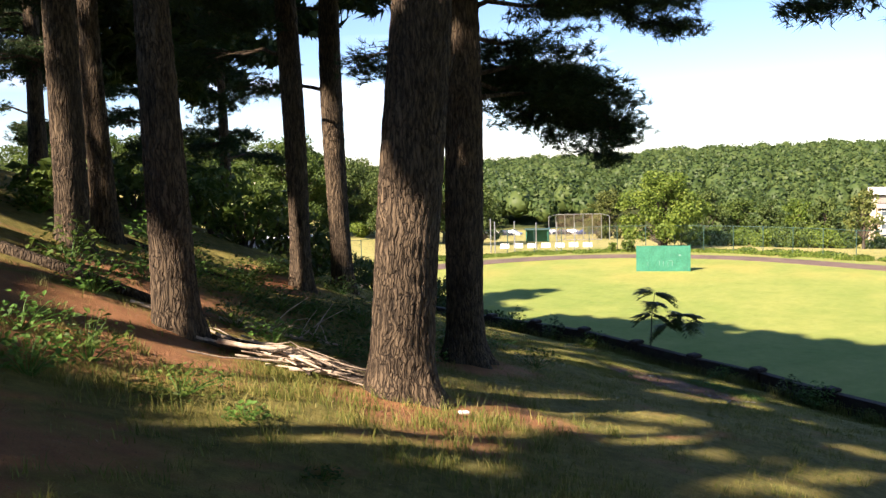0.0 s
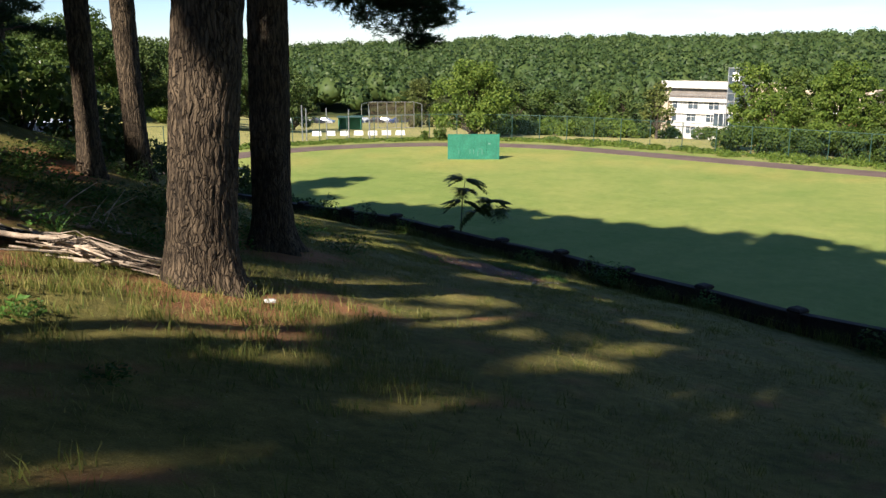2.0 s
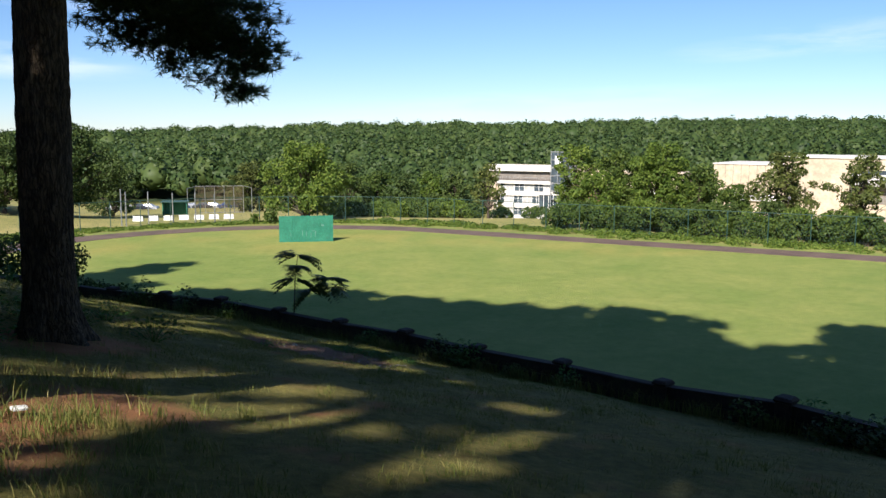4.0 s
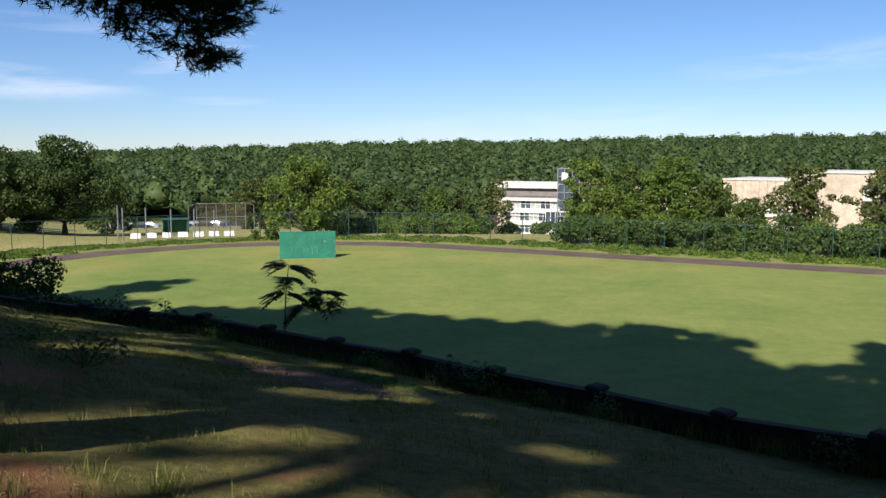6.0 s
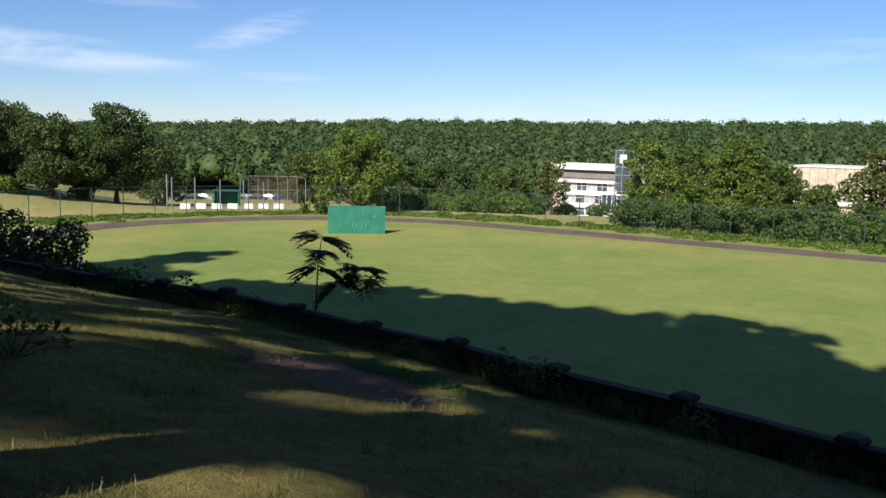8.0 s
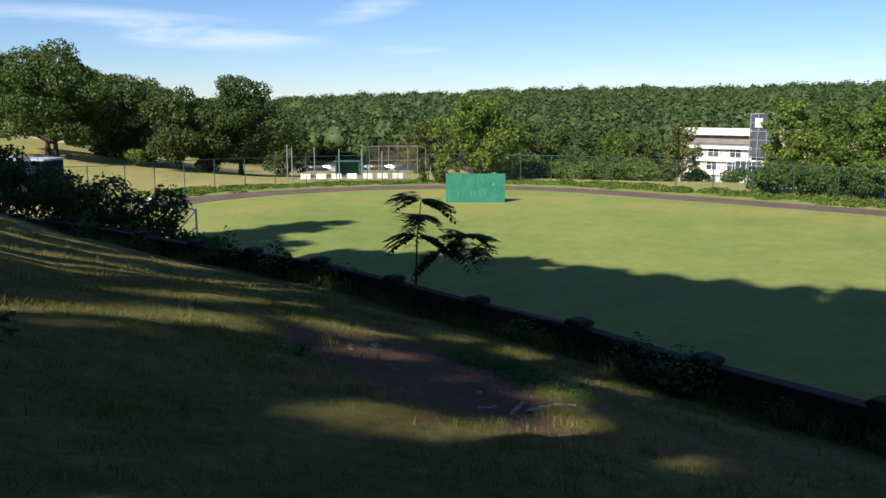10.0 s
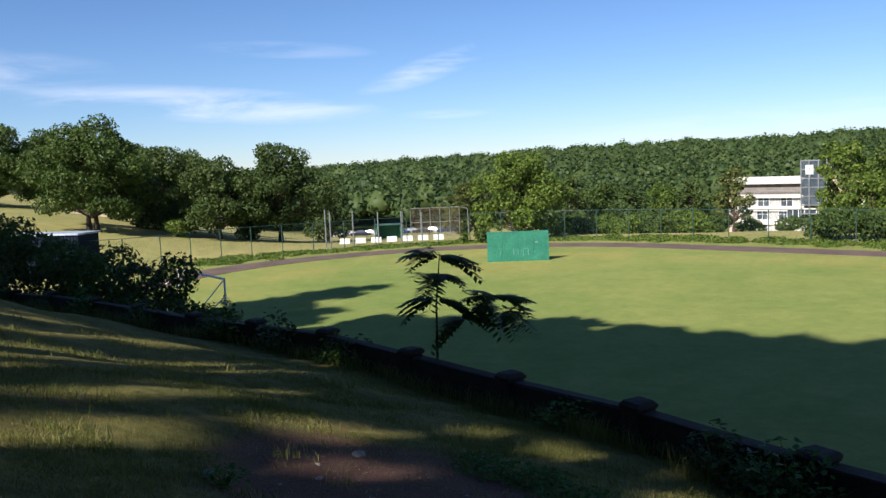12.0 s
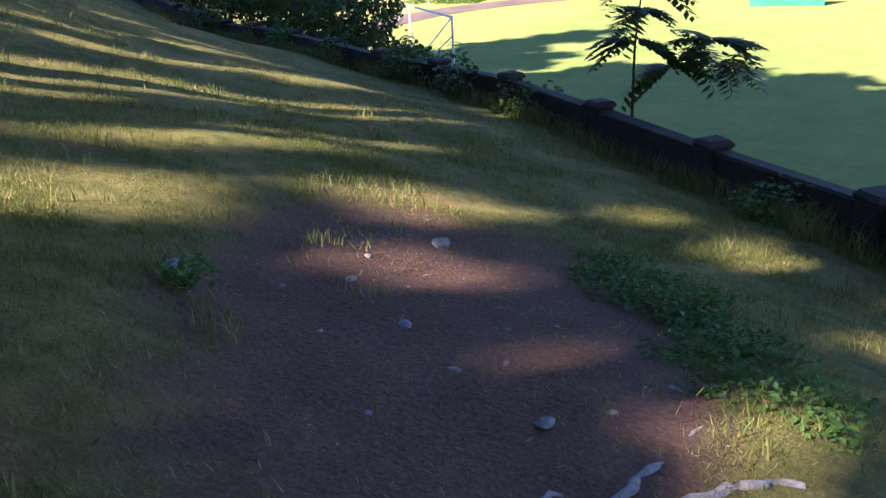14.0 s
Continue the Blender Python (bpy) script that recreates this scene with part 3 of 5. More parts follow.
def build_hill_forest():
    """The wooded hill: thousands of crowns, each a shell of leaf sprays round a dark core."""
    rng = np.random.default_rng(11)
    n = 4600
    r = np.sqrt(rng.uniform(262 ** 2, 735 ** 2, n))
    az = np.radians(rng.uniform(-19, 50, n))
    near = 700
    r[:near], az[:near] = np.sqrt(rng.uniform(128 ** 2, 262 ** 2, near)), np.radians(rng.uniform(4.0, 13.8, near))
    x, y = 3.5 + r * np.sin(az), r * np.cos(az)
    z = land(x, y)
    R = rng.uniform(3.8, 6.8, n)
    H = R * rng.uniform(1.7, 2.3, n)
    R[:near] *= 0.7
    H[:near] *= np.clip((r[:near] - 90) / 140, 0.35, 0.8)
    tall = rng.uniform(0, 1, n) > 0.93
    H[tall] *= 1.1
    # each crown: a lumpy closed body with leaf sprays lying close over it
    ring, rows = 8, 4
    th = np.arange(ring) * 2 * math.pi / ring
    ph = np.linspace(-1.2, 1.35, rows)
    uu = np.stack([np.cos(ph)[:, None] * np.cos(th), np.cos(ph)[:, None] * np.sin(th), np.sin(ph)[:, None] + 0 * th], -1).reshape(-1, 3)
    g = np.arange(ring * rows).reshape(rows, ring)
    cf = np.stack([g[:-1], np.roll(g, -1, 1)[:-1], np.roll(g, -1, 1)[1:], g[1:]], -1).reshape(-1, 4)
    cap = np.array([(g[-1, 0], g[-1, 1], g[-1, 2], g[-1, 3]), (g[-1, 3], g[-1, 4], g[-1, 5], g[-1, 0]), (g[-1, 5], g[-1, 6], g[-1, 7], g[-1, 0])])
    cf = np.concatenate([cf, cap])
    centre, reach = np.stack([x, y, z + H * 0.55], -1), np.stack([R, R, H * 0.47], -1)
    knobs = rng.uniform(0.58, 0.8, (n, len(uu), 1))
    CV = centre[:, None] + uu[None] * knobs * reach[:, None]
    CF = cf[None] + (np.arange(n) * len(uu))[:, None, None]
    VV, FF, base = [CV.reshape(-1, 3)], [CF.reshape(-1, 4)], n * len(uu)
    for lo, hi, q, size in ((0, 262, 190, 0.62), (262, 430, 124, 1.15), (430, 900, 74, 1.2)):
        k = (r >= lo) & (r < hi)
        m = int(k.sum())
        u = rng.normal(size=(m, q, 3))
        u[..., 2] = np.abs(u[..., 2]) * 1.1 - 0.35
        u /= np.linalg.norm(u, axis=2, keepdims=True)
        C = centre[k][:, None] + u * rng.uniform(0.78, 1.0, (m, q, 1)) * reach[k][:, None]
        N = u + rng.normal(size=u.shape) * 0.45
        N /= np.linalg.norm(N, axis=2, keepdims=True)
        v, f = leaf_quads(C.reshape(-1, 3), N.reshape(-1, 3), size * rng.uniform(0.6, 1.3, m * q), rng, 1.2)
        VV.append(v)
        FF.append(f + base)
        base += len(v)
    ob = mesh_object("hill_forest", np.concatenate(VV), np.concatenate(FF), FOREST, smooth=True)
    tagged(ob, "dense green broad-leaved forest covering the far hill", "forest", kind="stuff")


build_hill_forest()

# trees beyond the fence
broadleaf("tree", *polar(2.6, 96), 9.3, 4.9, 0.7, 21, LEAVES_BRIGHT, "bright green spreading tree beside the practice wall", stems=2)
broadleaf("tree", *polar(-12.4, 116), 12.8, 6.4, 2.4, 22, LEAVES_DARK, "tall dark oak with a tiered crown behind the fence")
broadleaf("tree", *polar(-16.0, 113), 9.8, 5.6, 1.8, 23, LEAVES_DARK, "dark oak with a rounded crown behind the fence")
broadleaf("tree", *polar(-23.2, 112), 12.6, 7.0, 2.2, 24, LEAVES, "broad oak with two trunks on the lawn", stems=2)
broadleaf("tree", *polar(-19.4, 124), 10.4, 6.4, 0.8, 25, LEAVES_DARK, "dark shady tree on the lawn")
broadleaf("tree", *polar(-21.0, 138), 11.6, 5.8, 0.8, 26, LEAVES_DARK, "dark shady tree on the lawn")
broadleaf("tree", *polar(-17.6, 140), 12.2, 5.2, 0.8, 27, LEAVES_DARK, "dark shady tree on the lawn")
broadleaf("tree", *polar(-28.6, 150), 12.0, 6.5, 2.0, 28, LEAVES, "leafy tree at the edge of the lawn")
broadleaf("tree", *polar(-31.5, 152), 12.0, 6.5, 2.0, 29, LEAVES, "leafy tree at the edge of the lawn")
broadleaf("tree", *polar(-26.0, 165), 12.5, 7.0, 2.0, 30, LEAVES, "leafy tree at the edge of the lawn")
broadleaf("tree", *polar(-34.5, 158), 12.5, 7.0, 2.0, 31, LEAVES, "leafy tree at the edge of the lawn")
broadleaf("tree", *polar(-37.8, 150), 12.5, 7.0, 2.0, 32, LEAVES, "leafy tree at the edge of the lawn")
for i, (a, r, h, w) in enumerate(((20.9, 108, 10.0, 3.6), (23.6, 113, 9.6, 4.2), (26.2, 107, 10.2, 4.6), (28.8, 112, 7.6, 3.8), (22.3, 103, 6.0, 3.0), (31.0, 103, 4.6, 2.8), (24.8, 118, 9.6, 4.0))):
    broadleaf("tree", *polar(a, r, -2), h, w, 0.6, 40 + i, LEAVES if i % 2 else LEAVES_BRIGHT, "leafy green tree crowding the fence in front of the buildings")
broadleaf("tree", *polar(34.2, 96, -2), 8.6, 3.7, 0.6, 50, LEAVES_RUST, "rounded olive-green tree in front of the buildings")
broadleaf("tree", *polar(38.6, 98, -2), 8.2, 3.4, 0.6, 51, LEAVES_RUST, "rounded olive-green tree in front of the buildings")
broadleaf("tree", *polar(15.0, 101, -2), 7.0, 2.3, 1.6, 52, LEAVES_RUST, "sparse reddish conifer with a bare leaning trunk", density=12)


for i, (a, r, h, w, m) in enumerate(((5.6, 116, 7.5, 3.2, LEAVES_DARK), (7.6, 122, 7.0, 3.0, LEAVES), (9.4, 112, 6.0, 2.6, LEAVES_DARK), (11.2, 118, 6.6, 2.9, LEAVES_BRIGHT), (12.9, 114, 7.0, 2.6, LEAVES_DARK), (-9.6, 132, 9.5, 3.6, LEAVES_DARK), (-0.9, 150, 9.0, 4.0, LEAVES_RUST))):
    broadleaf("tree", *polar(a, r), h, w, 0.6, 70 + i, m, "leafy tree at the foot of the wooded hill")


# ---------- foreground pines ----------
def pine_trunk(parent, height, r0, seed, lean=(0, 0), sides=24, rows=20, swell=1.0):
    """A furrowed trunk with flaring roots."""
    rng = np.random.default_rng(seed)
    th = np.linspace(0, 2 * math.pi, sides, endpoint=False)
    zz = np.concatenate([np.linspace(-0.45, 6.5, rows), np.linspace(6.9, height, 14)])
    T, Zg = np.meshgrid(th, zz)
    ph = rng.uniform(0, 6.28, 8)
    r = r0 * (1 - 0.75 * np.clip(Zg / height, 0, 1) ** 1.1)
    foot = np.exp(-np.maximum(Zg + 0.1, 0) / 0.32)
    roots = 0.55 + 0.45 * np.cos(5 * T + ph[0] + 0.6 * np.sin(T + ph[1]))
    r = r * (1 + swell * foot * (0.30 + 0.75 * roots))
    wob = T + 0.12 * np.sin(Zg * 2.1 + ph[2]) + 0.07 * np.sin(Zg * 5.3 + ph[3])
    f1 = np.abs(np.sin(13 * wob + 0.9 * np.sin(Zg * 2.6 + 3 * np.sin(2 * T) + ph[4])))
    f2 = np.abs(np.sin(23 * wob + 1.2 * np.sin(Zg * 4.1 + ph[5])))
    f3 = np.sin(Zg * 17 + 5 * np.sin(3 * T + ph[6])) * np.sin(11 * T + ph[7] + Zg)
    r = r + 0.85 * min(1, sides / 80) * r0 ** 0.5 * (0.034 * (f1 ** 0.5 - 0.6) + 0.020 * (f2 ** 0.5 - 0.6)) + 0.006 * f3 + 0.02 * np.sin(2 * T + Zg * 0.8 + ph[1])
    X = r * np.cos(T) + lean[0] * Zg / height + 0.05 * np.sin(Zg * 0.55 + ph[2])
    Y = r * np.sin(T) + lean[1] * Zg / height + 0.05 * np.sin(Zg * 0.47 + ph[3])
    ny = len(zz)
    i = np.arange(ny * sides).reshape(ny, sides)
    j = np.roll(i, -1, axis=1)
    F = np.stack([i[:-1], j[:-1], j[1:], i[1:]], -1).reshape(-1, 4)
    return mesh_object("trunk", np.stack([X, Y, Zg], -1).reshape(-1, 3), F, BARK, parent, smooth=True)


def needle_tufts(at, ways, rng, length, width, count):
    """Brushes of needles: thin three-cornered blades fanned about each twig end."""
    n = len(at)
    w = ways[:, None] + rng.normal(size=(n, count, 3)) * 0.62
    w /= np.linalg.norm(w, axis=2, keepdims=True)
    side = np.cross(w, rng.normal(size=(n, count, 3)))
    side /= np.linalg.norm(side, axis=2, keepdims=True) + 1e-9
    base = at[:, None] - ways[:, None] * rng.uniform(0, length * 0.9, (n, count, 1))
    ln = length * rng.uniform(0.7, 1.15, (n, count, 1))
    V = np.stack([base + side * width, base - side * width, base + w * ln], 2).reshape(-1, 3)
    return V, np.arange(len(V)).reshape(-1, 3)


def pine_limb(parent, start, way, length, droop, rng, spread_w=0.9, tufts=260, needle=0.15, width=0.006, count=22, bare=0.25, thick=0.05, sides=5):
    """A limb with side twigs and flat plumes of needles."""
    start, way = Vector(start), Vector(way).normalized()
    pts = []
    for k in range(8):
        f = k / 7
        pts.append(start + way * length * f + Vector((0, 0, -droop * f * f + 0.25 * droop * math.sin(f * 3.1))) + Vector(rng.normal(size=3)) * 0.05 * length * 0.3 * (f > 0))
    runs = [(pts, [thick * (1 - 0.85 * k / 7) for k in range(8)])]
    side = way.cross(Vector((0, 0, 1))).normalized()
    at, ways = [], []
    n_tw = int(8 + length * 4)
    for i in range(n_tw):
        f = bare + (1 - bare) * (i + rng.uniform(0, 1)) / n_tw
        k = min(int(f * 7), 6)
        p = pts[k].lerp(pts[k + 1], f * 7 - k)
        sgn = 1 if i % 2 else -1
        L = spread_w * (0.45 + 0.75 * math.sin(math.pi * min(1, 0.18 + 0.8 * (f - bare) / (1 - bare)))) * rng.uniform(0.6, 1.15)
        dv = (side * sgn * rng.uniform(0.6, 1.0) + way * rng.uniform(0.35, 0.9) + Vector((0, 0, rng.uniform(-0.2, 0.16)))).normalized()
        e = p + dv * L + Vector((0, 0, -0.10 * L))
        if sides > 3 or i % 3 == 0:
            runs.append(([p, p.lerp(e, 0.5) + Vector((0, 0, 0.04 * L)), e], [0.012, 0.008, 0.004]))
        m = max(3, int(tufts / n_tw))
        for j in range(m):
            g = 0.25 + 0.75 * (j + rng.uniform(0, 1)) / m
            off = Vector(rng.normal(size=3)) * 0.13
            off.z *= 0.55
            at.append(p.lerp(e, g) + off)
            ways.append((dv + Vector((0, 0, rng.uniform(-0.15, 0.45))) + Vector(rng.normal(size=3)) * 0.45).normalized())
    V, F = many_tubes(runs, sides)
    return (V, F), needle_tufts(np.array(at), np.array(ways), rng, needle, width, count)


def join_sets(sets):
    V, F, base = [], [], 0
    for v, f in sets:
        v = np.asarray(v)
        V.append(v)
        F.append(np.asarray(f) + base)
        base += len(v)
    return np.concatenate(V), np.concatenate(F)


# Gaps in the canopy, by the sunlit patches they leave on the slope: x, y, bearing, half length, half width.
GROVE_GAPS = [(-2.3, -1.3, 60, 1.0, 0.8), (-0.7, -0.5, 70, 1.4, 1.0), (-4.8, 1.5, 34, 2.0, 0.4), (-6.5, 2.6, 34, 2.0, 0.4), (-5.5, 7.0, 34, 2.2, 0.4), (-2.5, -2.0, 21, 0.6, 0.4), (-1.5, -1.0, 75, 0.9, 1.3), (0.2, -0.9, 66, 1.1, 1.0), (-0.2, -2.3, 87, 0.5, 0.3), (2.8, 1.8, 60, 1.0, 0.6), (1.2, 0.7, 44, 0.6, 0.4), (-4.1, 5.9, 21, 1.2, 0.4), (-5.2, 1.0, 104, 0.4, 0.4), (0.5, 2.4, 26, 0.3, 0.3), (1.5, 2.7, 34, 2.8, 0.3), (-2.2, 1.6, 34, 1.4, 0.25), (-4.3, 5.8, 34, 3.0, 0.2), (-2.6, 8.9, 34, 2.0, 0.2), (4.5, 0.5, 126, 0.3, 0.3), (2.9, 3.8, 60, 0.8, 0.25)]
SLOPE_GAPS = [(3.7, 7.4, 110, 0.55, 0.4), (5.2, 8.8, 34, 0.7, 0.25), (6.0, 8.2, 45, 0.7, 0.25), (6.3, 5.2, 105, 0.6, 0.35), (5.0, 7.9, 41, 0.7, 0.28), (7.6, 11.2, 85, 0.4, 0.5), (1.0, 8.6, 47, 0.6, 0.24), (1.6, 10.4, 24, 1.4, 0.32), (1.4, 13.0, 23, 2.1, 0.26), (3.0, 12.6, 34, 1.1, 0.35), (4.6, 14.2, 88, 0.8, 0.35), (3.3, 11.1, 61, 0.6, 0.35), (-1.9, 17.0, 20, 1.5, 0.4), (-0.5, 18.3, 20, 1.1, 0.3), (1.6, 19.4, 51, 0.7, 0.35), (4.2, 10.3, 65, 0.45, 0.18), (5.2, 9.95, 58, 0.35, 0.25), (3.3, 8.8, 42, 0.5, 0.12), (0.2, 15.6, 30, 1.2, 0.2), (5.7, 10.7, 60, 0.3, 0.2)]

FAR_GAPS = [(0.2, -1.7, 40, 1.6, 0.9), (-2.9, 15.2, 34, 2.0, 0.35), (-0.6, 14.3, 34, 1.6, 0.35), (-3.5, 18.5, 34, 2.5, 0.4), (5.6, 13.4, 70, 1.2, 0.4), (6.2, 12.0, 60, 0.8, 0.3), (1.0, 16.3, 34, 1.6, 0.3), (-4.6, 13.0, 34, 2.0, 0.35), (-1.4, 0.7, 34, 1.0, 0.5), (-3.3, 0.2, 34, 1.0, 0.5), (0.6, -0.2, 34, 1.0, 0.5)]


def open_gaps(V, F, origin):
    """Leave out the needles and twigs that would throw their shadow into the sunlit patches, and thin the canopy here and there."""
    V, F = np.asarray(V), np.asarray(F)
    c = V[F].mean(1) + np.array(origin)
    fall = np.array((0.204, 0.175, 1.0))
    way = np.array(sun_dir)
    at = c + way * ((1.166 - c @ fall) / (way @ fall))[:, None]
    at = at + way * ((land(at[:, 0], at[:, 1]) - 1.166 + at[:, 0] * 0.204 + at[:, 1] * 0.175).clip(-0.8, 0.8) / (way @ fall))[:, None]
    x, y = at[:, 0], at[:, 1]
    ragged = 1 + 0.3 * fbm(x, y, 5.0) + 0.25 * fbm(x, y, 13.0)
    slope = (rail_offset(x, y)[0] < -0.6) & (y > -12)
    keep = ~(slope & (fbm(x * 0.9 + y * 0.3, y * 1.5 - x * 0.9, 1.9) + 0.4 * fbm(x, y, 6.0) > 0.72))
    for gaps, wide in ((GROVE_GAPS, 0.36), (SLOPE_GAPS, 0.27), (FAR_GAPS, 0.3)):
        for gx, gy, az, L, W in gaps:
            dx, dy, sa, ca = x - gx, y - gy, math.sin(radians(az)), math.cos(radians(az))
            keep &= ((dx * sa + dy * ca) / (L + 0.25)) ** 2 + ((dx * ca - dy * sa) / (W + wide)) ** 2 > ragged
    return V, F[keep]


def pine(x, y, r0, height, seed, limbs, label, low=9.0, upper=26, crown_r=3.6, lean=(0, 0), z=None, swell=1.0, coarse=1.0, thick=1.0, furrows=(24, 20), count=17, width=0.0075):
    """limbs: (height on the trunk, bearing, length, droop, width of the plume, tufts) for the boughs in plain view; the upper crown follows by rule."""
    rng = np.random.default_rng(seed)
    z = z_at(x, y) if z is None else z
    ob = thing("pine_tree", x, y, z, label, "pine tree", "pines on the slope")
    pine_trunk(ob, height, r0, seed, lean, *furrows, swell=swell)
    wood, green = [], []
    for h, az, L, droop, w, tf in limbs:
        d = (math.sin(radians(az)), math.cos(radians(az)), 0.12)
        a, b = pine_limb(ob, (lean[0] * h / height, lean[1] * h / height, h), d, L, droop, rng, w, tf, 0.16, width, count)
        bough = mesh_object("bough", *a, BARK, ob, smooth=True)
        b = open_gaps(*b, (x, y, z))
        if len(b[1]):
            tagged(mesh_object("foliage", *b, NEEDLES, bough), kind="stuff")
    for i in range(upper):
        f = (i + rng.uniform(0, 1)) / upper
        h = low + (height - low) * f
        L = crown_r * (1.0 - 0.72 * f) * rng.uniform(0.65, 1.15)
        a = i * 137.5 + rng.uniform(-25, 25)
        d = (math.sin(radians(a)), math.cos(radians(a)), 0.22)
        wd, gr = pine_limb(ob, (lean[0] * h / height, lean[1] * h / height, h), d, L, 0.25 * L, rng, 1.0, int((34 + 12 * L) * thick), 0.42 * coarse, 0.05 * coarse * (2.6 if coarse > 1.2 else 1.0), 5 if coarse > 1.2 else 9, 0.15, 0.05, 3)
        wood.append(wd)
        green.append(gr)
    tagged(mesh_object("upper_branchwork", *open_gaps(*join_sets(wood), (x, y, z)), BARK, ob, smooth=True), kind="stuff")
    tagged(mesh_object("upper_foliage", *open_gaps(*join_sets(green), (x, y, z)), NEEDLES, ob), kind="stuff")
    return ob


pine(0.10, 0.62, 0.37, 24, 61, [(5.6, -60, 3.2, 0.8, 0.9, 300), (6.2, 200, 3.0, 0.9, 0.8, 200)], "massive old pine with furrowed sunlit bark and flaring roots", lean=(1.6, 0), swell=0.75, low=5.4, upper=56, crown_r=6.2, thick=1.3, coarse=1.3, furrows=(140, 170))
pine(0.12, 4.9, 0.31, 24, 62, [(4.2, 29, 4.9, 1.7, 0.9, 1100), (4.4, 17, 4.7, 1.4, 1.0, 900), (4.7, 8, 4.6, 1.2, 1.0, 700), (4.6, 38, 4.2, 1.5, 0.9, 1000), (5.1, 24, 4.6, 1.5, 1.0, 1000), (5.7, 60, 4.0, 0.6, 1.0, 900), (6.2, 45, 5.0, 0.5, 1.1, 900), (6.6, 20, 4, 0.5, 1.0, 700), (5.2, -40, 3.0, 0.6, 1.0, 400), (6.8, 75, 4.4, 0.4, 1.0, 800)], "tall shaded pine with drooping needle-covered boughs", low=8.5, upper=50, crown_r=5.6, thick=1.3, coarse=1.3, furrows=(110, 110))
pine(-2.85, 0.6, 0.24, 22, 63, [], "straight pine with bark lit near its foot", low=6.2, swell=0.6, upper=34, crown_r=4.2, thick=1.2, furrows=(110, 110))
pine(-3.68, 7.3, 0.22, 22, 64, [(6.0, -80, 3.4, 0.7, 1.1, 700), (4.6, -60, 3.2, 0.6, 1.0, 600)], "slender pine with dappled light on its bark", low=6.4, swell=0.5, upper=24, crown_r=2.4, thick=1.1, furrows=(80, 80))
pine(-3.55, 9.6, 0.25, 22, 65, [(6.2, -70, 3.4, 0.7, 1.1, 600), (4.4, -100, 2.8, 0.9, 1.0, 500)], "slender shaded pine on the slope", low=6.0, swell=0.5, upper=24, crown_r=2.4, thick=1.1, furrows=(80, 80))
pine(-5.95, 3.3, 0.24, 24, 66, [(4.6, 20, 3.0, 0.7, 1.0, 600), (5.4, 80, 3.0, 0.7, 1.0, 600)], "pine with one sunlit edge on the slope", low=8.2, swell=0.6, upper=16, thick=1.0, furrows=(80, 80))
pine(-6.2, 4.6, 0.2, 23, 67, [(4.2, 40, 3.0, 0.7, 1.0, 600), (5.0, 120, 3.0, 0.7, 1.0, 600)], "dark pine standing close behind another", low=8.2, swell=0.5, upper=16, thick=1.0, furrows=(80, 80))
# the grove further up the slope, in view at the start
grove = ((-11.0, 4.2, 0.22), (-10.5, 9.0, 0.2), (-8.4, 7.4, 0.14), (-13.5, 8.0, 0.25), (-17.0, 4.5, 0.28), (-15.5, 13.5, 0.26), (-19.0, 10.0, 0.3), (-9.6, 13.5, 0.2), (-12.0, 17.0, 0.25), (-14.0, 21.5, 0.25), (-16.5, 26.0, 0.25), (-10.8, 19.5, 0.2), (-19.0, 21.0, 0.25))
for i, (x, y, r) in enumerate(grove):
    along = x * math.sin(radians(SUN_AZ)) + y * math.cos(radians(SUN_AZ))
    h0 = 2.9 if along > -4 else 3.4
    limbs = [(h0 + 0.45 * k, (147, -33, 215, -70, 165, -10)[(k + i) % 6] + 9 * (i % 3), 2.6 + 0.3 * ((k + i) % 3), 0.6, 1.1, 420) for k in range(0 if i == 7 else 3 if along > -4 else 5)]
    if i < 8:
        pine(x, y, r, 23 - 0.42 * max(0, y - 6), 80 + i, limbs, "tall pine in the shade of the grove", low=max(6.3, 0.494 * (10.6 - along)), upper=24, crown_r=2.8, thick=1.7, coarse=1.25, furrows=(40, 40), count=11, width=0.012)
    else:
        pine(x, y, r, 23 - 0.42 * max(0, y - 6), 80 + i, limbs[:4], "tall pine in the shade of the grove", low=6.5, upper=34, crown_r=4.4, thick=1.4, coarse=1.4, furrows=(40, 40), count=11, width=0.012)
# pines beside and behind the path, which shade the slope and throw their tips onto the field
beside = [(9.6, -7.0), (6.6, -15.0), (13.5, -1.5), (15.0, -11.5), (11.5, -19.0), (19.0, -5.0), (13.0, 2.2)]
tips = ((3.0, 51.6), (6.5, 48.5), (9.8, 46.3), (13.9, 44.4), (17.5, 43.2), (20.5, 41.6), (22.3, 37.2), (24.8, 33.5), (26.8, 31.0), (28.0, 27.5), (-2.0, 65.5), (-5.5, 61.0), (-8.5, 55.0), (-3.0, 56.5))
wx, wy = math.sin(radians(SUN_AZ)), math.cos(radians(SUN_AZ))
fills = ((5.0, 47.5), (12.0, 43.0), (16.0, 41.5), (19.5, 38.5), (21.5, 35.5), (23.5, 32.5), (25.5, 29.5), (14.5, 38.0), (18.5, 34.5), (22.0, 29.5), (8.0, 42.5), (-6.5, 54.0))
shade = []
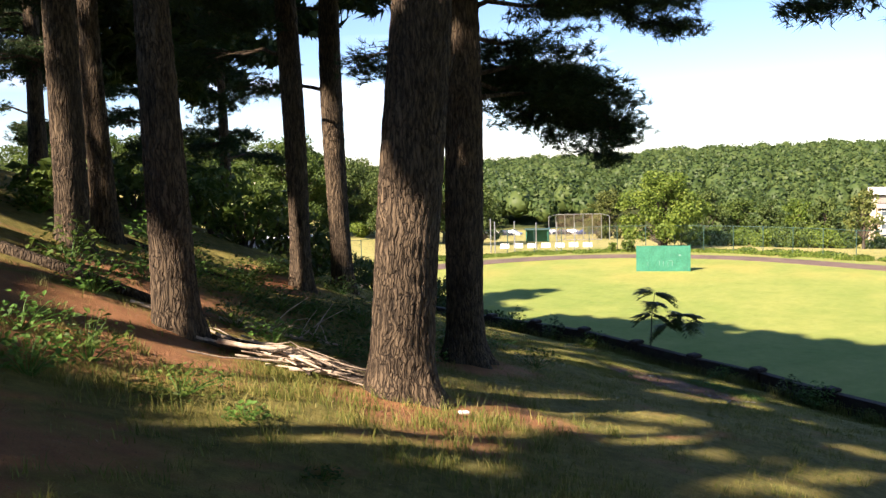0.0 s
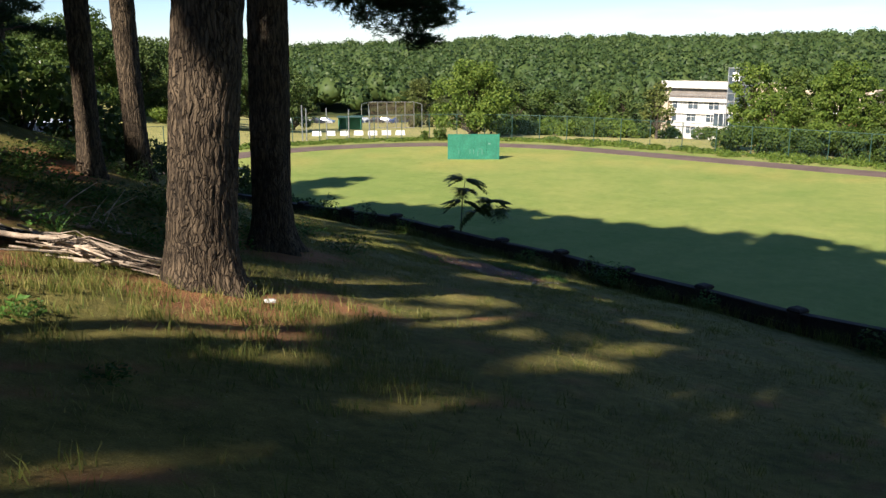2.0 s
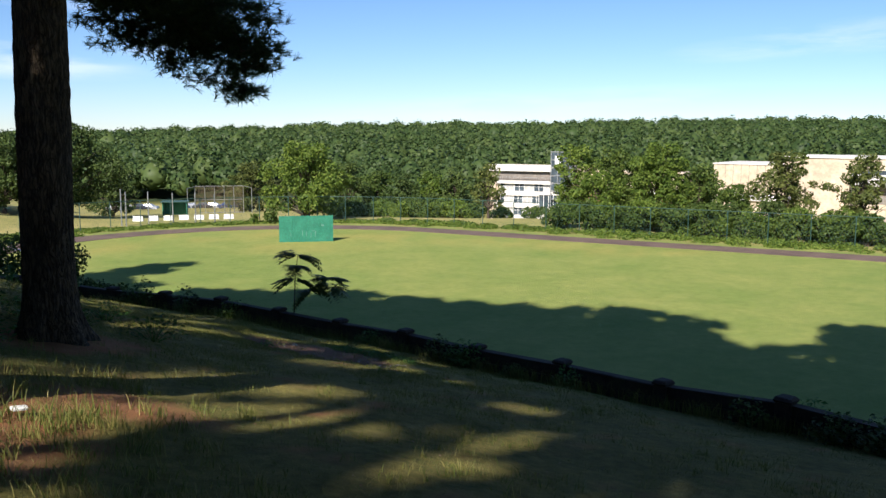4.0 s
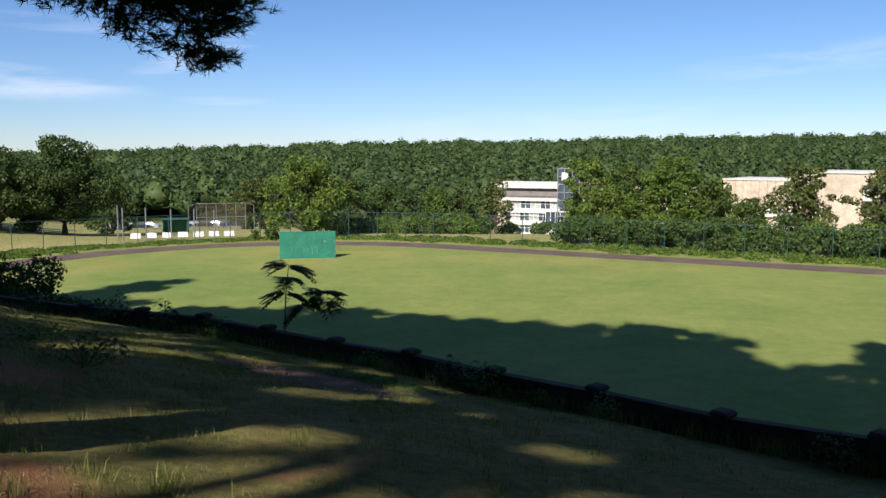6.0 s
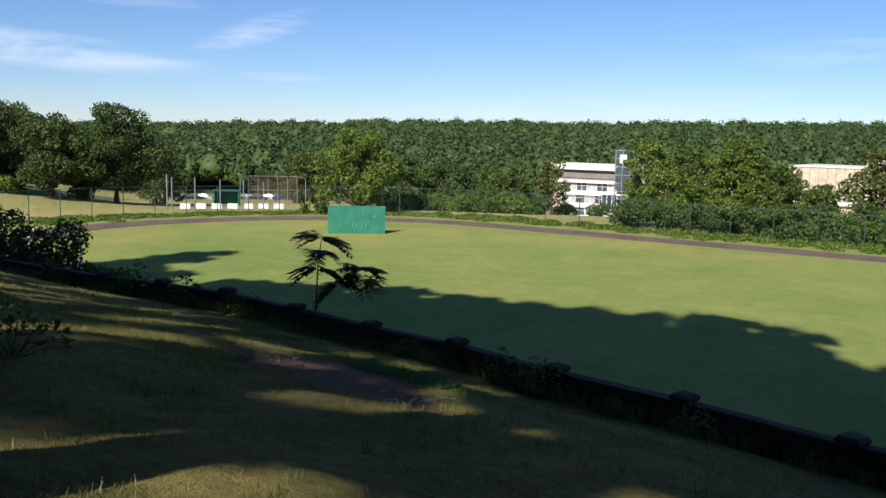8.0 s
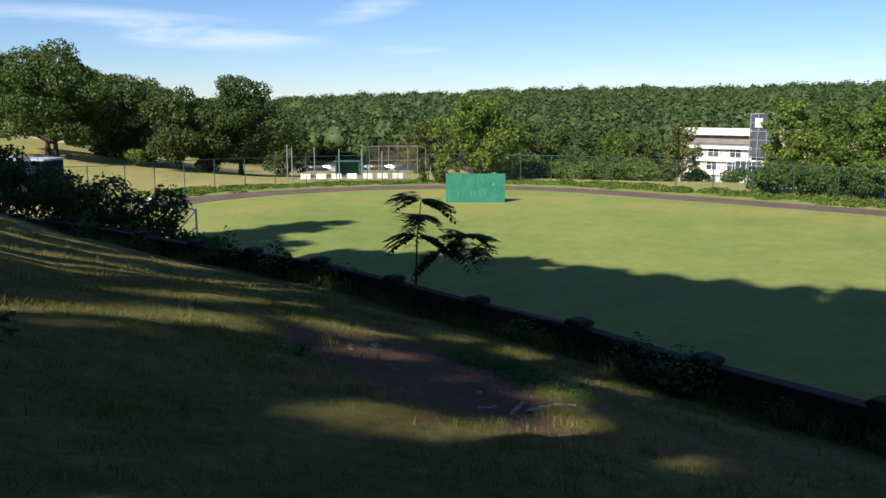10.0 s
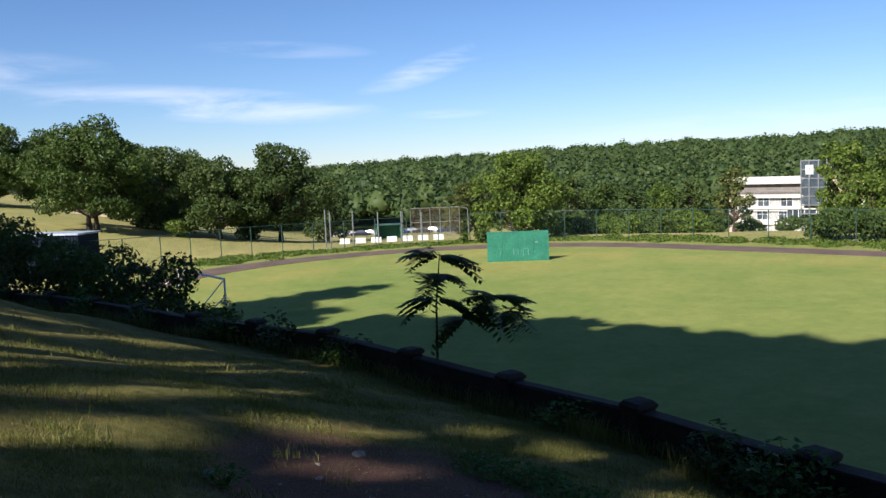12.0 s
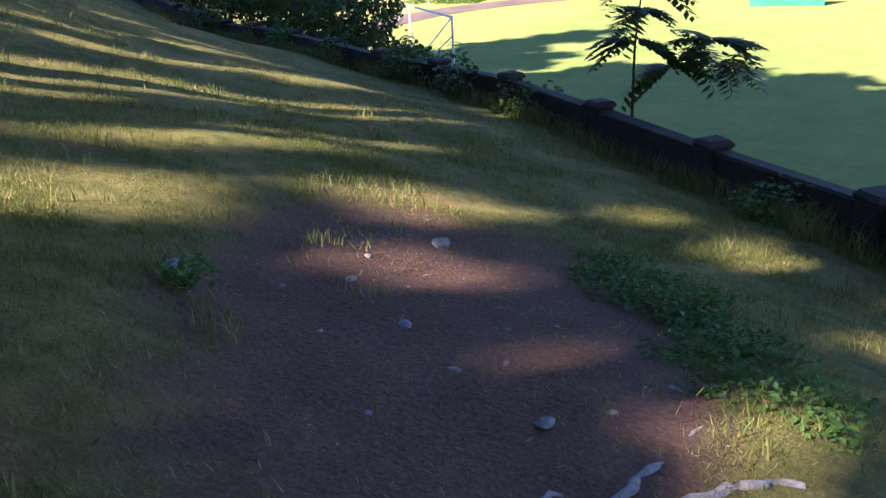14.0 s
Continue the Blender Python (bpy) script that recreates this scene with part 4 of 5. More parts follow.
for i, (tx, ty) in enumerate(tips + fills):
    for run in range(44, 70, 2):
        x, y = tx - wx * (run + 1.6 + max(0, 14 - tx) * 0.12), ty - wy * (run + 1.6 + max(0, 14 - tx) * 0.12)
        if y < -13 or (math.degrees(math.atan2(x - 2.55, y + 9.35)) < -44 and math.degrees(math.atan2(x - 4.6, y - 5.8)) < -50 and x < -9):
            shade.append((x, y, FIELD_Z + run * math.tan(radians(SUN_EL))))
            break
# mostly unseen crowns, added to keep skylight off the slope
for i, (x, y) in enumerate(beside):
    limbs = [(7.3, -91, 8.2, 1.2, 1.0, 800)] if i == 6 else []
    pine(x, y, 0.3, 22, 120 + i, limbs, "tall pine added beside the path as shading canopy", low=10.5 if x > 9 else 7.0, upper=50, crown_r=6.2 if x > -3 else 4.4, coarse=1.3, thick=0.9)
# the tall grove out of view uphill, whose crowns shade the slope
for i in range(9):
    a, c = -24.0 + (i * 5 % 3 - 1) * 2.5, -13.0 + i * 4.6
    pine(a * wx - c * wy, a * wy + c * wx, 0.17, 22, 230 + i, [], "tall pine of the grove up the slope", low=6.0, upper=40, crown_r=5.0, coarse=1.3, thick=1.0)
for i, (x, y, top) in enumerate(shade):
    z = z_at(x, y)
    pine(x, y, 0.17, top - z, 160 + i, [], "tall pine of the grove up the slope", low=max(6.0, (top - z) * 0.42), upper=34, crown_r=5.6, z=z, coarse=1.65, thick=1.2)


# ---------- chain-link fence outside the track ----------
def build_fence():
    line = [p for p in stadium(3.6) if p[1] > 36 and (p[0] * TRACK_N[0] + p[1] * TRACK_N[1]) > TRACK_MID - 8]
    line.sort(key=lambda p: math.atan2(p[0] - 18, p[1] - 45))
    line = [(-34.0, 66.0), (-29.0, 72.5)] + line
    pts, acc = [Vector(line[0])], 0.0
    for a, b in zip(line[:-1], line[1:]):
        a, b = Vector(a), Vector(b)
        n = max(1, int((b - a).length / 0.5))
        for k in range(1, n + 1):
            pts.append(a.lerp(b, k / n))
    posts, last = [pts[0]], pts[0]
    for p in pts:
        if (p - last).length >= 3.0:
            posts.append(p)
            last = p
    ob = thing("fence", posts[0].x, posts[0].y, 0, "tall green chain-link fence on thin steel posts", "fence")
    o = Vector((posts[0].x, posts[0].y, 0))
    H = 2.9
    wires = []
    for i, p in enumerate(posts):
        z = z_at(p.x, p.y)
        q = Vector((p.x, p.y, z)) - o
        tube("fence_post", [q + Vector((0, 0, -0.2)), q + Vector((0, 0, H))], [0.045, 0.045], GREEN_STEEL, ob, 6)
        if i + 1 < len(posts):
            w = posts[i + 1]
            r = Vector((w.x, w.y, z_at(w.x, w.y))) - o
            tube("top_rail", [q + Vector((0, 0, H - 0.03)), r + Vector((0, 0, H - 0.03))], [0.028, 0.028], GREEN_STEEL, ob, 5)
            n = 12
            for k in range(n):
                for sgn in (1, -1):
                    a0, a1 = (k / n, (k + 5) / n) if sgn > 0 else ((k + 5) / n, k / n)
                    b0, b1 = q.lerp(r, min(a0, 1)), q.lerp(r, min(a1, 1))
                    t = Vector((0, 0, 0.02))
                    wires.append((b0 + t, b0 + t * 2, b1 + Vector((0, 0, H)) + t, b1 + Vector((0, 0, H))))
    V = np.array([tuple(v) for w in wires for v in w])
    tagged(mesh_object("wire_mesh", V, np.arange(len(V)).reshape(-1, 4), GREEN_STEEL, ob), kind="stuff")


build_fence()

# posts of the neighbouring court, low white barriers, backstop
def build_court():
    for i, (a, h) in enumerate(((-9.75, 3.9), (-9.45, 3.6), (-8.0, 3.6), (-6.4, 3.4), (-4.9, 3.4), (-3.6, 3.2))):
        x, y = polar(a, 90, 3)
        z = z_at(x, y)
        ob = thing("court_post", x, y, z, "tall pale galvanised steel post of a ball court", "post", "pale posts of the court")
        tube("pole", [(0, 0, -0.2), (0, 0, h)], [0.07, 0.07], STEEL, ob, 8)
        tube("pole_cap", [(0, 0, h), (0, 0, h + 0.05)], [0.085, 0.03], STEEL, ob, 8)
    for i in range(7):
        x, y = polar(-8.6 + i * 1.0, 97 + 0.6 * (i % 2), 3)
        ob = thing("barrier_block", x, y, z_at(x, y), "low white plastic barrier block on the grass", "barrier", "white barrier blocks", turn=i * 3 - 8)
        bm = bmesh.new()
        box(bm, (1.15, 0.42, 0.22), Matrix.Translation((0, 0, 0.11)), 0.03)
        part("foot", bm, WHITE_PAINT, ob)
        bm = bmesh.new()
        box(bm, (1.12, 0.22, 0.36), Matrix.Translation((0, 0, 0.40)), 0.04)
        part("upper_body", bm, WHITE_PAINT, ob)
    x, y = polar(-2.95, 138, 3)
    z = z_at(x, y)
    ob = thing("backstop", x, y, z, "rusty wire baseball backstop cage with an overhanging hood", "backstop", turn=4)
    W, H, D = 7.6, 4.4, 3.0
    wires = []
    for i in range(6):
        px = -W / 2 + W * i / 5
        tube("cage_post", [(px, 0, -0.2), (px, 0, H), (px, -D * 0.5, H + 0.1)], [0.06, 0.06, 0.05], STEEL, ob, 6)
    for zz in (0.1, H * 0.5, H):
        tube("cross_rail", [(-W / 2, 0, zz), (W / 2, 0, zz)], [0.045, 0.045], STEEL, ob, 6)
    for sx in (-1, 1):
        tube("cage_post", [(sx * (W / 2 + 1.2), -2.2, -0.2), (sx * (W / 2 + 1.2), -2.2, H * 0.95)], [0.06, 0.06], STEEL, ob, 6)
        tube("cross_rail", [(sx * W / 2, 0, H), (sx * (W / 2 + 1.2), -2.2, H * 0.95)], [0.045, 0.045], STEEL, ob, 6)
    for k in range(70):
        px = -W / 2 + W * k / 69
        wires.append([(px, 0.01, 0), (px + 0.014, 0.01, 0), (px + 0.014, 0.01, H), (px, 0.01, H)])
    for k in range(30):
        pz = H * k / 29
        wires.append([(-W / 2, 0.012, pz), (W / 2, 0.012, pz), (W / 2, 0.012, pz + 0.014), (-W / 2, 0.012, pz + 0.014)])
    V = np.array(wires).reshape(-1, 3)
    tagged(mesh_object("wire_mesh", V, np.arange(len(V)).reshape(-1, 4), RUST, ob), kind="stuff")
    x, y = polar(-5.9, 128, 3)
    ob = thing("dugout", x, y, z_at(x, y), "small green painted dugout shelter with a flat roof", "shelter")
    bm = bmesh.new()
    box(bm, (3.4, 0.12, 2.0), Matrix.Translation((0, 1.0, 1.0)), 0.01)
    box(bm, (0.12, 2.0, 2.0), Matrix.Translation((-1.7, 0.0, 1.0)), 0.01)
    box(bm, (0.12, 2.0, 2.0), Matrix.Translation((1.7, 0.0, 1.0)), 0.01)
    part("shelter_wall", bm, GREEN_PAINT, ob)
    bm = bmesh.new()
    box(bm, (4.0, 2.6, 0.14), Matrix.Translation((0, 0, 2.08)), 0.02)
    part("shelter_roof", bm, GREEN_STEEL, ob)


RUST = surface("rusty_wire", (0.13, 0.09, 0.05), (0.24, 0.18, 0.11), 4.0, 0.8, 0.2)
build_court()


def build_cars():
    paints = [surface("car_paint_" + n, tuple(v * 0.9 for v in c), c, 0.5, 0.25, 0.3, bump=0.0) for n, c in (("silver", (0.5, 0.52, 0.55)), ("dark", (0.03, 0.035, 0.05)), ("red", (0.25, 0.03, 0.03)), ("blue", (0.04, 0.08, 0.22)), ("white", (0.75, 0.75, 0.75)))]
    words = ("silver", "dark grey", "dull red", "blue", "white")
    rubber = surface("tyre_rubber", (0.015, 0.015, 0.015), (0.03, 0.03, 0.03), 4.0, 0.9)
    spots = [(-9.3, 190, 0), (-8.6, 191, 4), (-7.9, 190, 1), (-7.3, 192, 0), (-5.4, 188, 3), (-4.6, 189, 0), (-3.9, 188, 1), (-3.2, 190, 4), (-2.3, 188, 3), (-1.6, 189, 1)]
    for i, (a, r, k) in enumerate(spots):
        x, y = polar(a, r, 3)
        ob = thing("car", x, y, z_at(x, y), words[k] + " car parked beyond the ball court", "car", "parked cars", turn=i * 37 % 50 - 25)
        prof = [(-2.1, 0.35), (-2.15, 0.75), (-1.9, 0.95), (-1.2, 1.0), (-0.7, 1.42), (0.6, 1.45), (1.2, 1.0), (2.0, 0.88), (2.15, 0.6), (2.1, 0.35)]
        bm = bmesh.new()
        va = [bm.verts.new((px, -0.85 if pz < 1.05 else -0.68, pz)) for px, pz in prof]
        vb = [bm.verts.new((px, 0.85 if pz < 1.05 else 0.68, pz)) for px, pz in prof]
        bm.faces.new(va)
        bm.faces.new(vb[::-1])
        for j in range(len(prof)):
            bm.faces.new((va[j], vb[j], vb[(j + 1) % len(prof)], va[(j + 1) % len(prof)]))
        bmesh.ops.recalc_face_normals(bm, faces=bm.faces[:])
        part("car_body", bm, paints[k], ob)
        for sy in (-1, 1):
            bm = bmesh.new()
            q = [bm.verts.new(v) for v in ((-1.0, sy * 0.80, 1.04), (1.0, sy * 0.80, 1.04), (0.55, sy * 0.70, 1.39), (-0.62, sy * 0.70, 1.39))]
            bm.faces.new(q)
            part("side_window", bm, GLASSY, ob)
            for sx in (-1.3, 1.3):
                tube("wheel", [(sx, sy * 0.72, 0.32), (sx, sy * 0.9, 0.32)], [0.32, 0.32], rubber, ob, 12)


build_cars()

# ---------- buildings ----------
EYE0 = Vector((3.28, -3.25, 2.07))


def sighted(az, r):
    return EYE0.x + r * math.sin(radians(az)), EYE0.y + r * math.cos(radians(az))


def slab(name, parent, x0, x1, z0, z1, y0, y1, material, bevel=0.02, label=""):
    bm = bmesh.new()
    box(bm, (x1 - x0, y1 - y0, z1 - z0), Matrix.Translation(((x0 + x1) / 2, (y0 + y1) / 2, (z0 + z1) / 2)), bevel)
    return part(name, bm, material, parent, label)


def window_row(parent, x0, x1, z0, z1, y, n, frame_m):
    w = (x1 - x0) / n
    for i in range(n):
        win = slab("window", parent, x0 + w * i + 0.05, x0 + w * (i + 1) - 0.05, z0, z1, y + 0.08, y + 0.16, GLASSY if i % 4 in (0, 3) else BLIND, 0.0)
        slab("window_frame", win, x0 + w * i - 0.05, x0 + w * i + 0.05, z0, z1, y - 0.02, y + 0.12, frame_m, 0.0)
        slab("window_frame", win, x0 + w * i + 0.05, x0 + w * (i + 1) - 0.05, z0 + (z1 - z0) * 0.62, z0 + (z1 - z0) * 0.62 + 0.07, y + 0.02, y + 0.08, frame_m, 0.0)


BLIND = surface("pale_blind_behind_glass", (0.38, 0.38, 0.36), (0.55, 0.54, 0.50), 0.8, 0.2, bump=0.0)
BRICK_RED = surface("red_brick_wall", (0.20, 0.07, 0.045), (0.32, 0.12, 0.08), 0.6, 0.85)


def build_college():
    r = 232.0
    xl, yl = sighted(15.05, r)
    xr, yr = sighted(19.15, r - 6)
    turn = math.degrees(math.atan2(yr - yl, xr - xl))
    ob = thing("college_building", xl, yl, 0, "white four-storey college building with long window bands and a flat roof", "building", turn=turn)
    W = math.hypot(xr - xl, yr - yl)
    top = EYE0.z - r * math.tan(radians(1.95))
    base = top - 17.5
    slab("core_wall", ob, 0, W + 8, base, top - 0.2, 0.45, 14, CREAM_WALL)
    slab("roof_fascia", ob, -0.3, W + 0.5, top - 1.5, top + 0.2, -0.9, 1.2, WHITE_WALL)
    slab("end_wall", ob, -0.2, 1.5, base, top - 4.6, -0.3, 0.44, CREAM_WALL)
    slab("balcony_floor", ob, 1.6, W, top - 4.8, top - 4.0, -0.7, 0.44, WHITE_WALL)
    slab("loggia_back", ob, 1.6, W, top - 4.0, top - 1.5, 0.2, 0.44, LOGGIA)
    for i in range(26):
        px = 1.7 + (W - 1.9) * i / 25
        slab("balcony_baluster", ob, px, px + 0.05, top - 4.0, top - 3.1, -0.62, -0.57, STEEL, 0.0)
    slab("balcony_handrail", ob, 1.6, W, top - 3.1, top - 3.02, -0.65, -0.54, STEEL, 0.0)
    for k in range(3):
        z1 = top - 4.8 - k * 3.15
        window_row(ob, 2.6, W - (0 if k < 1 else 3.4), z1 - 1.9, z1 - 0.02, 0.1, 11 if k < 1 else 9, WHITE_PAINT)
        slab("spandrel", ob, 1.6, W, z1 - 3.15, z1 - 1.9, -0.25, 0.44, WHITE_WALL)
    # entrance block and glazed stair
    slab("entrance_block", ob, W - 3.2, W + 1.2, base - 1.0, top - 10.6, -2.2, 0.4, WHITE_WALL)
    slab("glazed_box", ob, W - 3.3, W + 3.5, top - 10.5, top - 7.4, -2.0, 0.3, GLASSY)
    for i in range(6):
        px = W - 3.3 + i * 1.3
        slab("mullion", ob, px, px + 0.12, top - 10.5, top - 7.4, -2.12, -2.0, WHITE_PAINT, 0.0)
    slab("box_roof", ob, W - 3.5, W + 3.7, top - 7.4, top - 7.0, -2.3, 0.4, WHITE_WALL)
    # open steel stair tower with a square white clock face
    tw = thing("stair_tower", xr, yr, 0, "open steel and glass stair tower with a square white clock panel", "tower", turn=turn)
    T = top + 3.9
    for px in (0.2, 2.0, 4.0, 5.8):
        for py in (-3.0, 0.2):
            slab("tower_column", tw, px - 0.1, px + 0.1, base, T, py - 0.1, py + 0.1, STEEL, 0.0)
    for k in range(9):
        z = T - 0.2 - k * 2.0
        slab("tower_beam", tw, 0.1, 5.9, z - 0.1, z + 0.1, -3.14, -2.9, STEEL, 0.0)
        slab("tower_floor", tw, 0.1, 5.9, z - 0.2, z - 0.08, -2.9, 0.1, STEEL, 0.0)
        if k < 5:
            for j in range(3):
                slab("tower_pane", tw, 0.35 + j * 1.9, 2.05 + j * 1.9, z - 1.8, z - 0.25, -3.0, -2.95, GLASSY, 0.0)
    slab("clock_panel", tw, 1.3, 3.0, T - 3.3, T - 1.2, -3.3, -3.2, WHITE_PAINT, 0.0, "square white clock panel")
    slab("clock_hand", tw, 2.1, 2.2, T - 2.3, T - 1.6, -3.34, -3.3, GLASSY, 0.0)
    slab("clock_hand", tw, 2.1, 2.55, T - 2.35, T - 2.25, -3.34, -3.3, GLASSY, 0.0)
    # brick wing behind the trees
    bx, by = sighted(21.2, 226)
    wg = thing("brick_wing", bx, by, 0, "low red brick and white wing half hidden by trees", "building", turn=turn - 4)
    slab("wing_wall", wg, 0, 20, base, top - 6.5, 0, 10, BRICK_RED)
    slab("wing_roof", wg, -0.4, 20.4, top - 6.5, top - 5.6, -0.5, 10.4, WHITE_WALL)
    slab("wing_upper_wall", wg, -2, 24, top - 5.6, top - 1.2, 4, 12, CREAM_WALL)
    for i in range(6):
        slab("wing_window", wg, 1 + i * 3.2, 2.8 + i * 3.2, top - 10, top - 8, -0.06, 0.05, GLASSY, 0.0)


# wall tone darkened to hold the recess shade in its colour; joints share it
LOGGIA = surface("shaded_loggia_wall", (0.16, 0.14, 0.12), (0.24, 0.21, 0.18), 0.5, 0.8)
build_college()


def build_hall():
    r = 215.0
    xl, yl = sighted(29.2, r)
    xr, yr = sighted(44.0, r - 12)
    turn = math.degrees(math.atan2(yr - yl, xr - xl))
    W = math.hypot(xr - xl, yr - yl)
    ob = thing("sports_hall", xl, yl, 0, "long cream concrete hall with stepped flat roofs", "building", turn=turn)
    t1, t2 = EYE0.z - r * math.tan(radians(1.75)), EYE0.z - r * math.tan(radians(1.25))
    base = t1 - 17
    m = W * 0.30
    slab("low_wall", ob, 0, m, base, t1, 0, 18, CREAM_WALL)
    slab("low_coping", ob, -0.2, m, t1, t1 + 0.3, -0.2, 18, WHITE_WALL)
    slab("high_wall", ob, m, W, base, t2, -1.5, 20, CREAM_WALL)
    slab("high_coping", ob, m - 0.2, W + 0.2, t2, t2 + 0.3, -1.8, 20, WHITE_WALL)
    # dark slabs on the wall stand in for shade above and below the canopy
    slab("shade_strip", ob, m + 14, W, t2 - 3.4, t2 - 2.4, -1.56, -1.4, GLASSY, 0.0)
    slab("projecting_canopy", ob, m + 14.5, W, t2 - 5.6, t2 - 3.3, -4.2, -1.5, WHITE_WALL)
    slab("canopy_shade_panel", ob, m + 16, W, t2 - 9.5, t2 - 5.6, -1.56, -1.4, LOGGIA, 0.0)
    for i in range(9):
        slab("wall_joint", ob, m * (i + 0.5) / 9, m * (i + 0.5) / 9 + 0.08, base, t1, -0.03, 0.02, LOGGIA, 0.0)
    for i in range(12):
        px = m + 15 + i * 0.9
        slab("stair_rail_post", ob, px, px + 0.06, t2 - 9.0, t2 - 7.9, -5.0, -4.95, STEEL, 0.0)
    slab("stair_rail", ob, m + 15, m + 25, t2 - 7.95, t2 - 7.85, -5.02, -4.93, STEEL, 0.0)
    lx, ly = sighted(30.2, 185)
    lo = thing("low_annexe", lx, ly, 0, "low white-roofed annexe with plant on its roof", "building", turn=turn)
    zt = EYE0.z - 185 * math.tan(radians(3.75))
    slab("annexe_wall", lo, 0, 11, zt - 8, zt - 0.6, 0, 9, CREAM_WALL)
    slab("annexe_roof", lo, -0.4, 11.4, zt - 0.6, zt, -0.6, 9.4, WHITE_WALL)
    for px, h in ((0.8, 1.5), (2.2, 1.5), (5.5, 0.9), (8.0, 0.8)):
        tube("roof_vent", [(px, 1.0, zt), (px, 1.0, zt + h * 0.6), (px, 1.0, zt + h), (px, 1.0, zt + h + 0.2)], [0.3, 0.3, 0.42, 0.1], WHITE_PAINT, lo, 10)
    ax, ay = sighted(37.2, 150)
    an = thing("white_outbuilding", ax, ay, 0, "low white outbuilding behind the fence", "building", turn=turn)
    zt = EYE0.z - 150 * math.tan(radians(4.9))
    slab("outbuilding_wall", an, -4, 12, zt - 6, zt - 0.5, 0, 8, WHITE_WALL)
    slab("outbuilding_roof", an, -4.4, 12.4, zt - 0.5, zt, -0.5, 8.5, CREAM_WALL)


build_hall()


# ---------- lawn to the far side: shed, goal, lamps, parking ----------
def build_shed():
    x, y = -27.7, 72.1
    z = min(z_at(x, y), z_at(x - 7, y + 2)) - 0.05
    ob = thing("storage_shed", x, y, z, "long dark blue metal storage container with a pale worn roof", "shed", turn=168)
    top = -3.4 - z
    slab("shed_wall", ob, 0, 9.0, 0, top - 0.14, -2.6, 0, BLUE_SHED, 0.03)
    slab("shed_roof", ob, -0.15, 9.15, top - 0.14, top, -2.75, 0.15, ROOF_BLUE, 0.03)
    for i in range(30):
        slab("wall_rib", ob, 0.1 + i * 0.3, 0.2 + i * 0.3, 0.1, top - 0.16, -0.002, 0.05, BLUE_SHED, 0.01)


ROOF_BLUE = surface("pale_blue_roof_sheet", (0.22, 0.27, 0.36), (0.5, 0.55, 0.62), 0.7, 0.5)
build_shed()


def build_goal():
    ob = thing("football_goal", -9.5, 50.1, FIELD_Z, "white tubular football goal with a sagging net frame", "goal", turn=0)
    a, b = Vector((0, 0, 0)), Vector((-4.5, 5.7, 0))
    H = Vector((0, 0, 2.44))
    back = Vector((-2.0, -0.9, 0))
    for name, p, q in (("goal_post", a, a + H), ("goal_post", b, b + H), ("crossbar", a + H, b + H), ("rear_stay", a + H, a + back), ("rear_stay", b + H, b + back), ("ground_bar", a, a + back), ("ground_bar", b, b + back), ("rear_bar", a + back, b + back), ("side_brace", a + H * 0.62, a + back * 0.8)):
        tube(name, [p, q], [0.06, 0.06] if "post" in name or name == "crossbar" else [0.035, 0.035], WHITE_PAINT, ob, 8)


build_goal()


def street_lamp(az, r, h):
    x, y = polar(az, r, 0)
    ob = thing("street_lamp", x, y, z_at(x, y), "slim grey street lamp with a globe head", "street lamp", "street lamps by the lawn")
    tube("lamp_pole", [(0, 0, -0.2), (0, 0, h)], [0.09, 0.06], STEEL, ob, 8)
    tube("lamp_head", [(0, 0, h - 0.05), (0, 0, h + 0.15), (0, 0, h + 0.45), (0, 0, h + 0.6)], [0.12, 0.36, 0.36, 0.1], WHITE_PAINT, ob, 10)


street_lamp(-24.9, 138, 4.6)
street_lamp(-22.5, 140, 4.6)
street_lamp(-29.5, 142, 5.0)


def low_wall(a0, a1, r):
    x0, y0 = polar(a0, r)
    x1, y1 = polar(a1, r)
    z = z_at((x0 + x1) / 2, (y0 + y1) / 2)
    ob = thing("retaining_wall", x0, y0, z, "low pale concrete wall by the car park", "wall", turn=math.degrees(math.atan2(y1 - y0, x1 - x0)))
    L = math.hypot(x1 - x0, y1 - y0)
    slab("wall_body", ob, 0, L, -0.6, 0.75, -0.15, 0.15, CREAM_WALL)
    slab("wall_coping", ob, -0.05, L + 0.05, 0.75, 0.9, -0.2, 0.2, WHITE_WALL)


low_wall(-26.5, -21.0, 146)


# ---------- bushes, hedge under the fence ----------
def bush(x, y, h, w, seed, material, label, name="bush", leaf=0.16, density=26.0, group=""):
    rng = np.random.default_rng(seed)
    z = z_at(x, y) - 0.08
    ob = thing(name, x, y, z, label, "bush", group)
    blobs = []
    for i in range(12):
        a, f = i * 2.4, rng.uniform(0.15, 1.0)
        r = w * rng.uniform(0.25, 0.42)
        blobs.append((w * 0.62 * f * math.cos(a), w * 0.62 * f * math.sin(a), h * rng.uniform(0.25, 0.80), r, r, r * 0.8))
    C, N = crown_points(rng, blobs, density)
    keep = C[:, 2] > 0.02
    V, F = leaf_quads(C[keep], N[keep], rng.uniform(0.6, 1.4, keep.sum()) * leaf, rng, 1.8)
    tagged(mesh_object("leaf_mass", V, F, material, ob), kind="stuff")
    runs = [([(0.05 * math.cos(i), 0.05 * math.sin(i), -0.1), (b[0] * 0.6, b[1] * 0.6, b[2] * 0.6), (b[0], b[1], b[2] + b[5] * 0.6)], [0.03, 0.02, 0.008]) for i, b in enumerate(blobs)]
    V, F = many_tubes(runs, 4)
